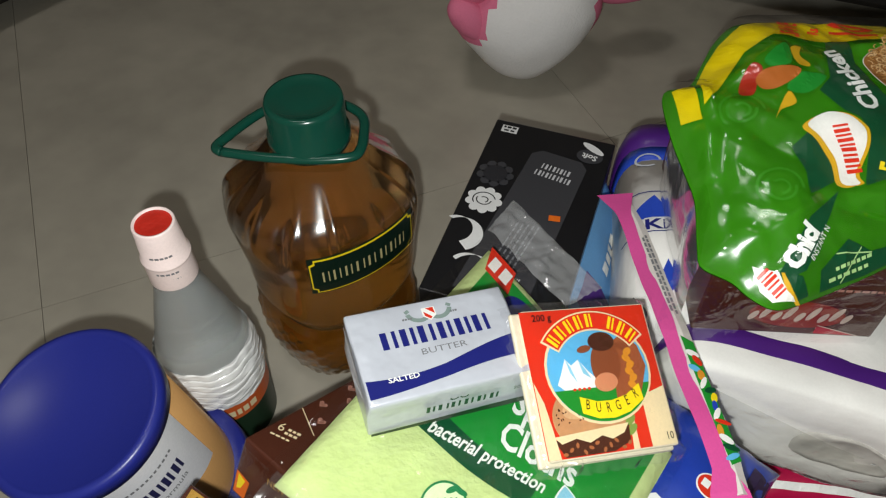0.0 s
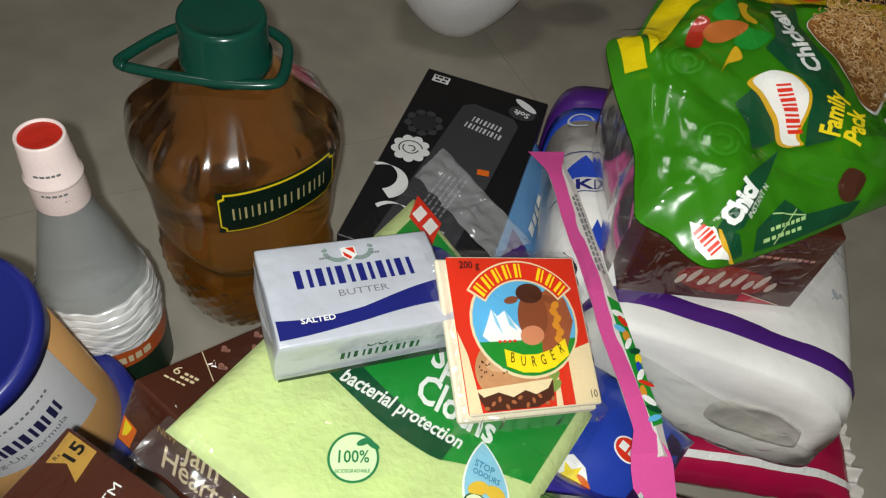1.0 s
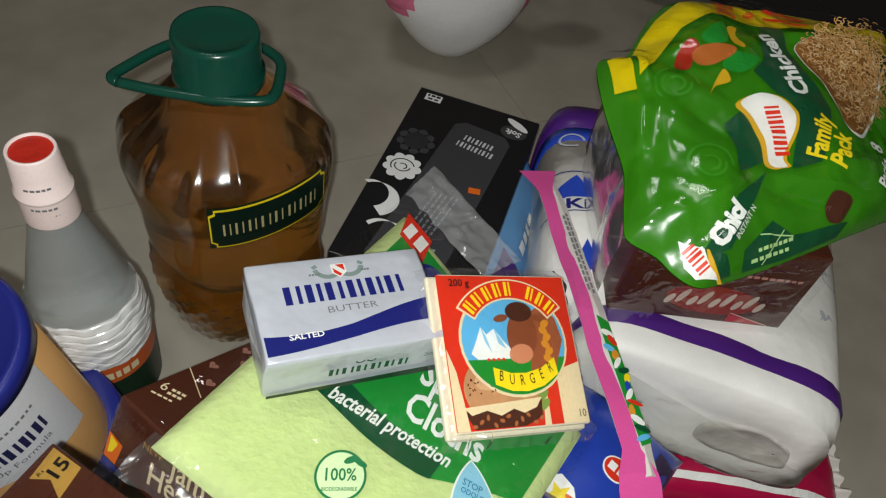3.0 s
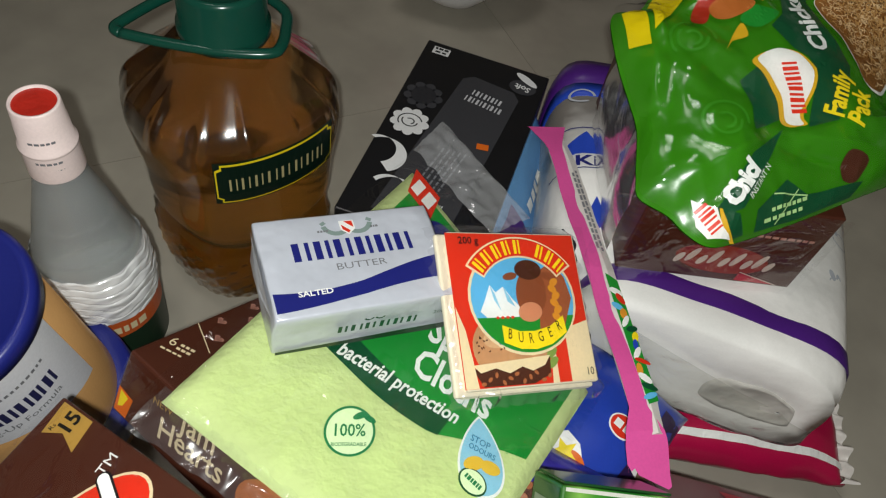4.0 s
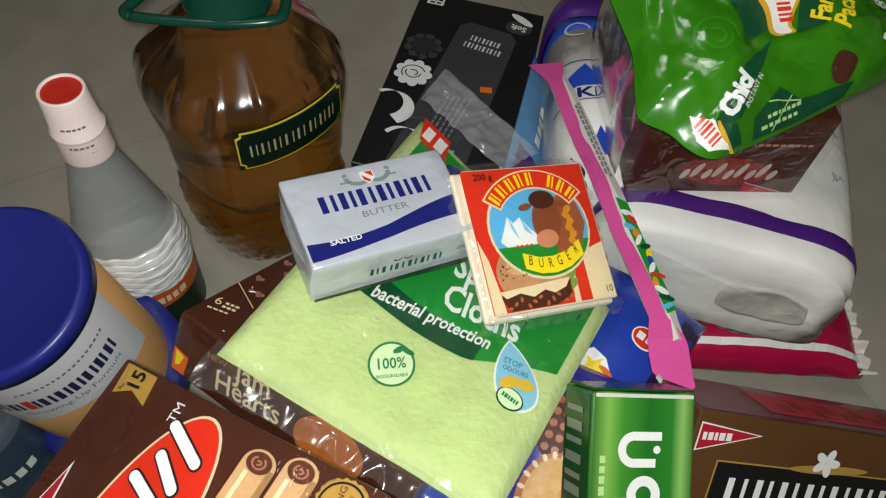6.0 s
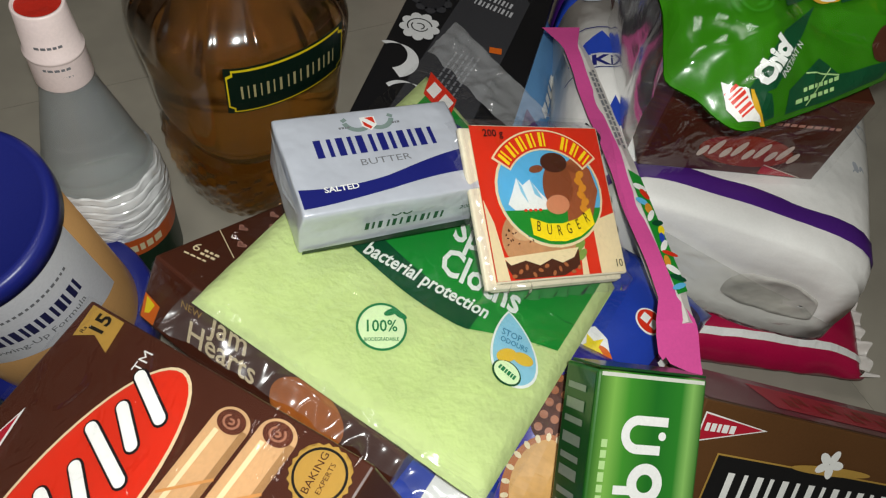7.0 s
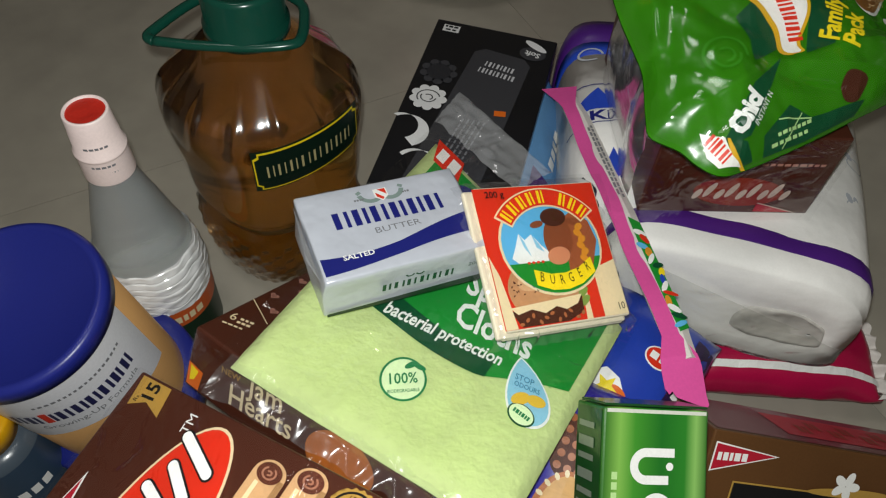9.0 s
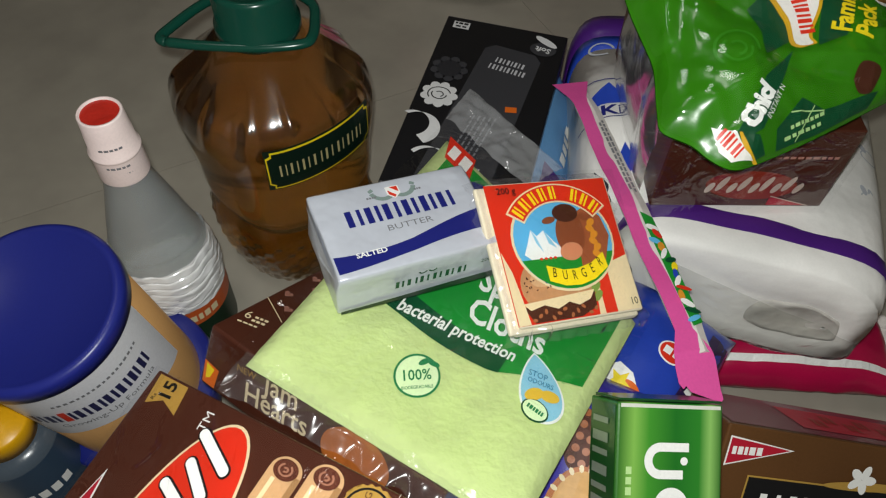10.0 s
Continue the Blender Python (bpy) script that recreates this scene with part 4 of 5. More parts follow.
def green_box():
    w, h, d = 0.057, 0.147, 0.0324
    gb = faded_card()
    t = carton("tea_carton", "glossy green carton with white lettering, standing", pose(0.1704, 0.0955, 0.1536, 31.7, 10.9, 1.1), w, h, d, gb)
    # brand shapes along the face
    decal("brand_shape", [arc_band(-0.005, 0.0455, 0.0045, 0.0088, 90, 270, 16), rect(0.0025, 0.0521, 0.015, 0.0043), rect(0.001, 0.0389, 0.012, 0.0043), ell(0.0075, 0.0455, 0.002, n=16)], WHITE, t)
    decal("brand_ring", [arc_band(0.001, 0.0235, 0.0042, 0.0092, 0, 180, 16), arc_band(0.001, 0.0235, 0.0042, 0.0092, 180, 360, 16), rect(-0.0095, 0.02, 0.011, 0.004), rect(-0.002, 0.0125, 0.0045, 0.01)], WHITE, t)
    decal("script_print", bars(-0.022, 0.02, 0.045, 0.003, 9, 90, 61), mat("pale_green_ink", "b4d890", 0.4), t)
    decal("leaf_print", [ell(0.02, -0.02, 0.02, 0.008, 50), ell(0.012, -0.045, 0.024, 0.01, 30)], mat("bright_leaf_ink", "58b428", 0.35), t)

    def side(x, y, hh):
        return Vector((-w / 2 - hh, x, y))

    decal("side_panel", [rect(0, -d / 2, h - 0.004, d - 0.004)], mat("deep_green_card", "1c4a22", 0.32, coat=0.3), t, side)
    for mark in marks(0.034, -0.018, 0.066, 0.018, 4, 0, 62, 0.22):
        decal("side_brand_mark", mark, mat("silver_ink", "8e988c", 0.35, 0.3), t, side, 0.0007)
    decal("worn_edge", [rect(0, h / 2 - 0.0016, w - 0.003, 0.0018)], mat("bare_card", "cfd0c4", 0.6), t, flat, 0.0004)
    part("top_flap", box_bm(w - 0.001, 0.0012, d - 0.004, 0, h / 2 + 0.0012, -d / 2 + 0.002, 0.0004, 1), mat("deep_green_card", "1c4a22"), t)


green_box()


def cake_box():
    w, h, d, low = 0.2, 0.155, 0.057, 0.008
    t = thing("cake_carton", "brown cake carton with a black name plate, in film", "box", pose(0.3013, 0.1135, 0.0598, 47.2, 15.9, -3.6) @ Matrix.Scale(0.965, 4))
    part("body", box_bm(w, h / 2 - low, d, 0, (h / 2 + low) / 2, -d / 2, 0.0012), mat("cocoa_card", "5c3c20", 0.35, coat=0.2, vary=0.2), t)
    decal("maker_flag", [[(-0.097, 0.0705), (-0.052, 0.0665), (-0.0965, 0.0515)]], WHITE, t)
    decal("maker_flag_field", [[(-0.0962, 0.0695), (-0.055, 0.0663), (-0.0957, 0.0528)]], mat("crimson_ink", "b01c30"), t, flat, 0.0006)
    decal("maker_print", bars(-0.084, 0.0625, 0.02, 0.005, 5, 4, 71), WHITE, t, flat, 0.0009)
    decal("plate_edge", [rect(0.006, 0.0305, 0.168, 0.037, 1)], GOLD, t)
    decal("plate", [rect(0.006, 0.0305, 0.166, 0.035, 1)], BLACK, t, flat, 0.0006)
    for mark in marks(0.0, 0.03, 0.135, 0.019, 7, 2, 72, 0.2):
        decal("plate_mark", mark, WHITE, t, flat, 0.0009)
    decal("blossom", [ell(0.0 + 0.0055 * math.cos(a), 0.055 + 0.005 * math.sin(a), 0.005, 0.003, math.degrees(a), 12) for a in (2 * math.pi * k / 5 for k in range(5))], WHITE, t, flat, 0.0014)
    decal("vanilla_stalk", [ell(0.004, 0.0505, 0.03, 0.003, 4)], GOLD, t, flat, 0.0011)

    def top(x, y, hh):
        return Vector((x, h / 2 + hh, y))

    decal("top_panel", [rect(0.0, -d / 2, w - 0.006, d - 0.006)], mat("maroon_card", "6a2430", 0.35, coat=0.3), t, top)
    decal("top_patch", [rect(0.02, -d / 2, 0.12, d - 0.024)], mat("crimson_ink", "b01c30"), t, top, 0.0006)
    for q in range(9):
        decal("top_print", bars(-0.02 + 0.013 * q, -d / 2 + 0.004 * (-1) ** q, 0.009, 0.012, 2, 8, 74 + q), mat("dull_red_ink", "7c2416", 0.4), t, top, 0.0009)


cake_box()


# ---- soft packs ----
def pillow(w, h, d, nx=30, ny=36, crimp=0.0, seed=0.0, lump=0.002, power=0.5):
    """A filled bag: returns its map over the upper face and the closed mesh; x and y in metres from the middle."""
    def depth(x, y):
        u, v = min(1, abs(2 * x / w)), min(1, abs(2 * y / h))
        return d / 2 * max(0, (1 - u ** 2.6)) ** power * max(0, (1 - v ** 2.6)) ** power

    def on(x, y, hh):
        q = depth(x, y)
        bumps = lump * (noise.noise((x * 30, y * 30, seed)) + 0.6 * abs(noise.noise((x * 75, y * 75, seed + 4))))
        return Vector((x, y, q + bumps * min(1, q / (0.15 * d)) + hh))

    bm = bmesh.new()
    tops, lows = {}, {}
    for j in range(ny + 1):
        for i in range(nx + 1):
            x, y = w * (i / nx - 0.5), h * (j / ny - 0.5)
            p = on(x, y, 0)
            wob = 0.0025 * noise.noise((x * 50, y * 50, seed + 9))
            if i in (0, nx) or j in (0, ny):
                p += Vector((wob, wob, 0.001 + 0.002 * noise.noise((x * 120, y * 120, seed))))
            tops[i, j] = bm.verts.new(p)
            lows[i, j] = bm.verts.new((p.x, p.y, -p.z * 0.8 - 0.0006))
    for j in range(ny):
        for i in range(nx):
            k = [(i, j), (i + 1, j), (i + 1, j + 1), (i, j + 1)]
            bm.faces.new([tops[q] for q in k])
            bm.faces.new([lows[q] for q in reversed(k)])
    rim = [(i, 0) for i in range(nx)] + [(nx, j) for j in range(ny)] + [(i, ny) for i in range(nx, 0, -1)] + [(0, j) for j in range(ny, 0, -1)]
    for a, b in zip(rim, rim[1:] + rim[:1]):
        bm.faces.new((tops[b], tops[a], lows[a], lows[b]))
    return on, bm


def noodle_pack():
    t = thing("noodle_pack", "large shiny green family pack of chicken noodles", "noodles", pose(0.264, 0.354, 0.257, 14, 4, -4))
    gm = mat("shiny_green_film", "327b0e", 0.25, coat=0.35, vary=0.22, fold=0.25, big=26, bump=0.0)
    # the bag's slack outline, round its middle
    rim = spline([(x, y, 0) for x, y in ((0.1, 0.03), (0.1034, 0.099), (0.1, 0.122), (0.052, 0.121), (-0.009, 0.1145), (-0.042, 0.108), (-0.0573, 0.0906), (-0.0651, 0.0735), (-0.0744, 0.0533), (-0.0905, 0.045), (-0.086, 0.013), (-0.078, -0.0127), (-0.0735, -0.029), (-0.0732, -0.0563), (-0.0714, -0.069), (-0.056, -0.0755), (-0.047, -0.083), (-0.0337, -0.0887), (-0.018, -0.083), (0.018, -0.063), (0.053, -0.0414), (0.0784, -0.026), (0.094, -0.014), (0.1, 0.03))], 5)[:-1]
    ang = sorted((math.atan2(p.y, p.x) % (2 * math.pi), p.length) for p in rim)

    def reach(a):
        a %= 2 * math.pi
        for (a0, r0), (a1, r1) in zip(ang[-1:] + ang, ang + ang[:1]):
            s, e = a0 - (2 * math.pi if a0 > a1 and a < math.pi else 0), a1 + (2 * math.pi if a0 > a1 and a > math.pi else 0)
            if s <= a <= e:
                return r0 + (r1 - r0) * (a - s) / max(1e-6, e - s)
        return ang[0][1]

    # folds: from, to, height and half width of each ridge or valley
    folds = ((-0.006, -0.027, -0.06, -0.066, 0.005, 0.012), (-0.006, -0.03, 0.066, -0.02, 0.004, 0.01), (-0.012, -0.034, 0.05, -0.034, -0.005, 0.009), (-0.072, 0.03, -0.068, -0.065, 0.005, 0.008), (-0.078, -0.02, -0.066, -0.02, -0.003, 0.005), (-0.074, 0.05, -0.066, 0.02, 0.004, 0.006), (-0.06, 0.04, -0.02, 0.085, 0.003, 0.009), (-0.055, 0.015, -0.02, -0.012, -0.003, 0.012), (0.01, 0.08, 0.06, 0.088, 0.003, 0.008), (-0.045, -0.08, -0.02, -0.06, 0.003, 0.006), (0.015, -0.02, 0.085, 0.005, 0.003, 0.008), (-0.035, 0.03, -0.005, 0.07, 0.002, 0.008))

    def on(x, y, hh, low=False):
        q = min(1, math.hypot(x, y) / reach(math.atan2(y, x)))
        full = 0.026 * max(0, 1 - q ** 3) ** 0.85
        crease = 0.006 * noise.noise((x * 14 + y * 9, y * 12, 3)) + 0.0035 * (0.3 - abs(noise.noise((x * 26 - y * 20, y * 20 + x * 10, 7))))
        crease += 0.002 * q * (0.4 - abs(noise.noise((x * 70 + y * 30, y * 55, 11))))
        for x0, y0, x1, y1, hi, half in folds:
            dx, dy = x1 - x0, y1 - y0
            u = max(0, min(1, ((x - x0) * dx + (y - y0) * dy) / (dx * dx + dy * dy)))
            crease += hi * max(0, 1 - math.hypot(x - x0 - u * dx, y - y0 - u * dy) / half) ** 1.2 * math.sin(math.pi * max(0.1, min(0.9, u)))
        z = full + crease * min(1, full / 0.009) + 0.0005 * noise.noise((x * 90, y * 90, 2))
        return Vector((x, y, z + hh)) if not low else Vector((x, y, -0.7 * full - 0.001))

    bm = bmesh.new()
    n, k = 200, 70
    for low in (False, True):
        rings = [[bm.verts.new(on(reach(2 * math.pi * i / n) * math.cos(2 * math.pi * i / n) * j / k, reach(2 * math.pi * i / n) * math.sin(2 * math.pi * i / n) * j / k, 0, low)) for i in range(n)] for j in range(1, k + 1)]
        mid = bm.verts.new(on(0, 0, 0, low))
        for i in range(n):
            bm.faces.new((mid, rings[0][i], rings[0][(i + 1) % n]))
            for a, b in zip(rings, rings[1:]):
                bm.faces.new((a[i], b[i], b[(i + 1) % n], a[(i + 1) % n]))
    bmesh.ops.remove_doubles(bm, verts=bm.verts[:], dist=0.0005)
    bmesh.ops.recalc_face_normals(bm, faces=bm.faces[:])
    wrap = bm.copy()
    for v in wrap.verts:
        q = v.co.copy()
        v.co.z += 0.0052 + 0.0022 * abs(noise.noise((q.x * 30 + q.y * 14, q.y * 34, 21)))
        v.co.x *= 1.012
        v.co.y *= 1.012
    bmesh.ops.delete(wrap, geom=[f for f in wrap.faces if f.normal.z < 0.05], context="FACES")
    part("bag", bm, gm, t, smooth=True)
    part("film", wrap, film_mat("shiny_film", (0.97, 0.97, 0.97), 0.16, 18, 0.07, 0.003), t, "clear outer film", True).visible_shadow = False
    st = 0.003
    ym = mat("shiny_yellow_film", "d6bf0c", 0.22, coat=0.4, fold=0.5, big=22)
    gold = mat("deep_yellow_ink", "d8a820", 0.35)
    decal("yellow_top", [[(-0.0735, 0.047), (-0.0655, 0.067), (-0.058, 0.0815), (-0.044, 0.0985), (-0.0126, 0.105), (0.0477, 0.1115), (0.096, 0.113), (0.095, 0.09), (0.0438, 0.0868), (0.0026, 0.0838), (-0.0285, 0.085), (-0.0468, 0.0689), (-0.0636, 0.0386), (-0.0724, 0.0263)]], ym, t, on, 0.0024, st)
    decal("yellow_corner", [[(-0.0872, 0.0425), (-0.0763, 0.0465), (-0.0735, 0.0168), (-0.0828, 0.0176)]], ym, t, on, 0.0024, st)
    decal("dark_band", [[(0.0026, 0.083), (0.0151, 0.0845), (0.0157, 0.0644), (0.0253, 0.0421), (0.0362, 0.0231), (0.031, 0.0), (0.0247, -0.0157), (0.0094, -0.022), (0.0137, 0.0094), (0.0095, 0.0198), (0.0014, 0.0235), (-0.0114, 0.0358), (-0.004, 0.0466), (-0.0015, 0.066)]], DKGREEN, t, on, 0.0025, st)
    decal("printed_word", [words("Chicken", 0.0165, 0.0085, 0.049, 112, 0.9, 0.0006)], WHITE, t, on, 0.0036, st)
    bowl = [(0.0221, 0.0703), (0.0361, 0.0815), (0.0588, 0.085), (0.0744, 0.0792), (0.0767, 0.0689), (0.0686, 0.0374), (0.0566, 0.0144), (0.0492, 0.0105), (0.0446, 0.0151), (0.0411, 0.0299), (0.0323, 0.0457), (0.023, 0.0598)]
    decal("noodle_patch_edge", [blob([(0.05 + (x - 0.05) * 1.04 + 0.0008, 0.05 + (y - 0.05) * 1.03 - 0.0006) for x, y in bowl])], WHITE, t, on, 0.0026, st)
    decal("noodle_patch", [blob(bowl)], mat("noodle_ink", "8a5c2c", 0.5, vary=0.5, grain=14), t, on, 0.0029, st)
    rnd = random.Random(12)

    def inside(x, y):
        hit = False
        for (x0, y0), (x1, y1) in zip(bowl, bowl[1:] + bowl[:1]):
            if (y0 > y) != (y1 > y) and x < x0 + (x1 - x0) * (y - y0) / (y1 - y0):
                hit = not hit
        return hit

    strands, lights = [], []
    for q in range(2200):
        x, y, a = 0.05 + 0.028 * (2 * rnd.random() - 1), 0.048 + 0.038 * (2 * rnd.random() - 1), 360 * rnd.random()
        if inside(x, y):
            (strands if q % 3 else lights).append(arc_band(x, y, 0.0017, 0.0023, a, a + 120, 4))
    decal("noodle_print", strands, mat("noodle_strand_ink", "bb8f56", 0.5, vary=0.3), t, on, 0.0032, 0)
    decal("noodle_gleam", lights, mat("pale_noodle_ink", "dcbc8c", 0.5, vary=0.2), t, on, 0.0035, 0)
    decal("brand_leaf_green", [[(-0.0282, -0.0018), (-0.0161, 0.0109), (-0.0086, -0.0003), (-0.0055, -0.0126), (-0.0078, -0.0222), (-0.0216, -0.0318), (-0.0226, -0.0186)]], DKGREEN, t, on, 0.0026, st)
    leaf = [(-0.0201, 0.0118), (-0.0089, 0.0206), (0.0028, 0.0199), (0.0099, 0.0122), (0.0103, 0.0009), (0.0044, -0.0154), (0.0062, -0.0214), (-0.0036, -0.0228), (-0.006, -0.0107), (-0.0132, 0.0041)]
    decal("brand_leaf_edge", [blob([(x + 0.0022, y + 0.0004) for x, y in leaf]), blob([(x - 0.0028, y - 0.0016) for x, y in leaf])], gold, t, on, 0.0029, st)
    decal("brand_leaf", [blob(leaf)], WHITE, t, on, 0.0032, st)
    for mark in marks(0.0005, -0.001, 0.03, 0.0085, 5, 104, 81, 0.24):
        decal("brand_mark", mark, RED, t, on, 0.0035, st)
    decal("printed_word", [words("Family", 0.0145, 0.0255, 0.0005, 76, 0.82, 0.0005)], YELLOW, t, on, 0.0036, st)
    decal("printed_word", [words("Pack", 0.0145, 0.0366, -0.006, 76, 0.82, 0.0005)], YELLOW, t, on, 0.0036, st)
    decal("printed_word", [words("8", 0.013, 0.0662, 0.0084, 80, 0.9, 0.0004), words("Packs", 0.0105, 0.0672, -0.0085, 80, 0.8, 0.0003)], WHITE, t, on, 0.0036, st)
    # plain patches of colour of the picture beside the name
    decal("red_patch", [blob([(-0.0536, 0.0323), (-0.0504, 0.0471), (-0.0448, 0.0563), (-0.0402, 0.0515), (-0.0432, 0.042), (-0.0464, 0.0325)])], mat("dark_red_ink", "a82a18", 0.4), t, on, 0.0026, st)
    decal("orange_patch", [blob([(-0.044, 0.0439), (-0.0386, 0.0509), (-0.0253, 0.0529), (-0.0208, 0.0473), (-0.0315, 0.0375), (-0.0413, 0.0361)])], mat("rust_ink", "b8682c", 0.4), t, on, 0.0029, st)
    decal("yellow_patch", [blob([(-0.0221, 0.0704), (-0.0151, 0.0737), (-0.0176, 0.0646), (-0.0136, 0.0546), (-0.0202, 0.0545)]), blob([(-0.0365, 0.0149), (-0.0285, 0.0339), (-0.0244, 0.0265), (-0.0328, 0.0213)])], gold, t, on, 0.0026, st)
    decal("green_patch", [blob([(-0.0379, 0.0603), (-0.0251, 0.0743), (-0.0225, 0.0661), (-0.0251, 0.055), (-0.0368, 0.0533)]), blob([(-0.029, 0.036), (-0.02, 0.048), (-0.006, 0.047), (-0.017, 0.034)])], GREEN, t, on, 0.0025, st)
    sw = mat("mid_green_ink", "37851a", 0.3)
    for cx, cy in ((-0.036, -0.028), (-0.053, 0.022)):
        decal("swirl_print", [hoop(ell(cx, cy, q, q, 0, 16, a, a + 230), ell(cx, cy, q - 0.0016, q - 0.0016, 0, 16, a, a + 230)) for q, a in ((0.0125, 0), (0.0085, 140), (0.005, 270))], sw, t, on, 0.0014, 0.0015)
    decal("second_band", [[(-0.0362, -0.0745), (-0.0227, -0.0453), (-0.0059, -0.0274), (-0.0098, -0.0388), (-0.0154, -0.0537), (-0.0225, -0.0717), (-0.0273, -0.0745)]], DKGREEN, t, on, 0.0025, st)
    decal("printed_word", [words("Chicl", 0.0132, -0.0262, -0.061, 64, 0.85, 0.0008)], WHITE, t, on, 0.0036, st)
    decal("printed_word", [words("INSTANT N", 0.0044, -0.0165, -0.0575, 66, 0.9)], WHITE, t, on, 0.0036, st)
    decal("second_brand_green", [[(-0.0364, -0.0739), (-0.024, -0.0745), (-0.0175, -0.081), (-0.0233, -0.0845)]], DKGREEN, t, on, 0.0025, st)
    decal("second_brand_edge", [[(-0.0352, -0.0739), (-0.0335, -0.0739), (-0.0275, -0.0815), (-0.021, -0.0855), (-0.0233, -0.086), (-0.0306, -0.0823)]], gold, t, on, 0.0028, st)
    decal("second_brand", [[(-0.0484, -0.0701), (-0.0364, -0.0739), (-0.0306, -0.0815), (-0.0243, -0.085), (-0.0364, -0.087), (-0.0432, -0.082)]], WHITE, t, on, 0.003, st)
    for mark in marks(-0.0385, -0.0785, 0.016, 0.006, 3, -42, 84, 0.24):
        decal("second_brand_mark", mark, RED, t, on, 0.0034, st)
    decal("facts_panel", [[(-0.0136, -0.0695), (0.0002, -0.0514), (0.0161, -0.0529), (0.0508, -0.0363), (0.0462, -0.0446), (0.0149, -0.064), (-0.0111, -0.078)]], DKGREEN, t, on, 0.0025, st)
    decal("facts_print", bars(0.006, -0.0605, 0.024, 0.0016, 7, 30, 85) + bars(0.004, -0.066, 0.026, 0.0016, 6, 30, 86) + [line(0.0, -0.0715, 0.009, -0.053, 0.0006), line(-0.006, -0.06, 0.016, -0.0535, 0.0006)], mat("pale_green_ink", "b4d890"), t, on, 0.0028, st)
    decal("red_brown_patch", [blob([(0.0348, -0.028), (0.048, -0.0291), (0.0452, -0.0386), (0.0367, -0.0406), (0.0335, -0.0343)])], mat("patty_ink", "4a2416"), t, on, 0.0025, st)
    decal("printed_number", [words("10", 0.036, 0.0225, 0.0965, 82, 0.52, 0.001)], RED, t, on, 0.0036, st)
    decal("printed_word", [words("SAVE", 0.0165, -0.0175, 0.0925, 82, 0.48, 0.0004)], RED, t, on, 0.0036, st)
    decal("printed_word", [words("Rs.", 0.009, -0.0025, 0.0935, 82, 0.7, 0.0003)], RED, t, on, 0.0036, st)


noodle_pack()


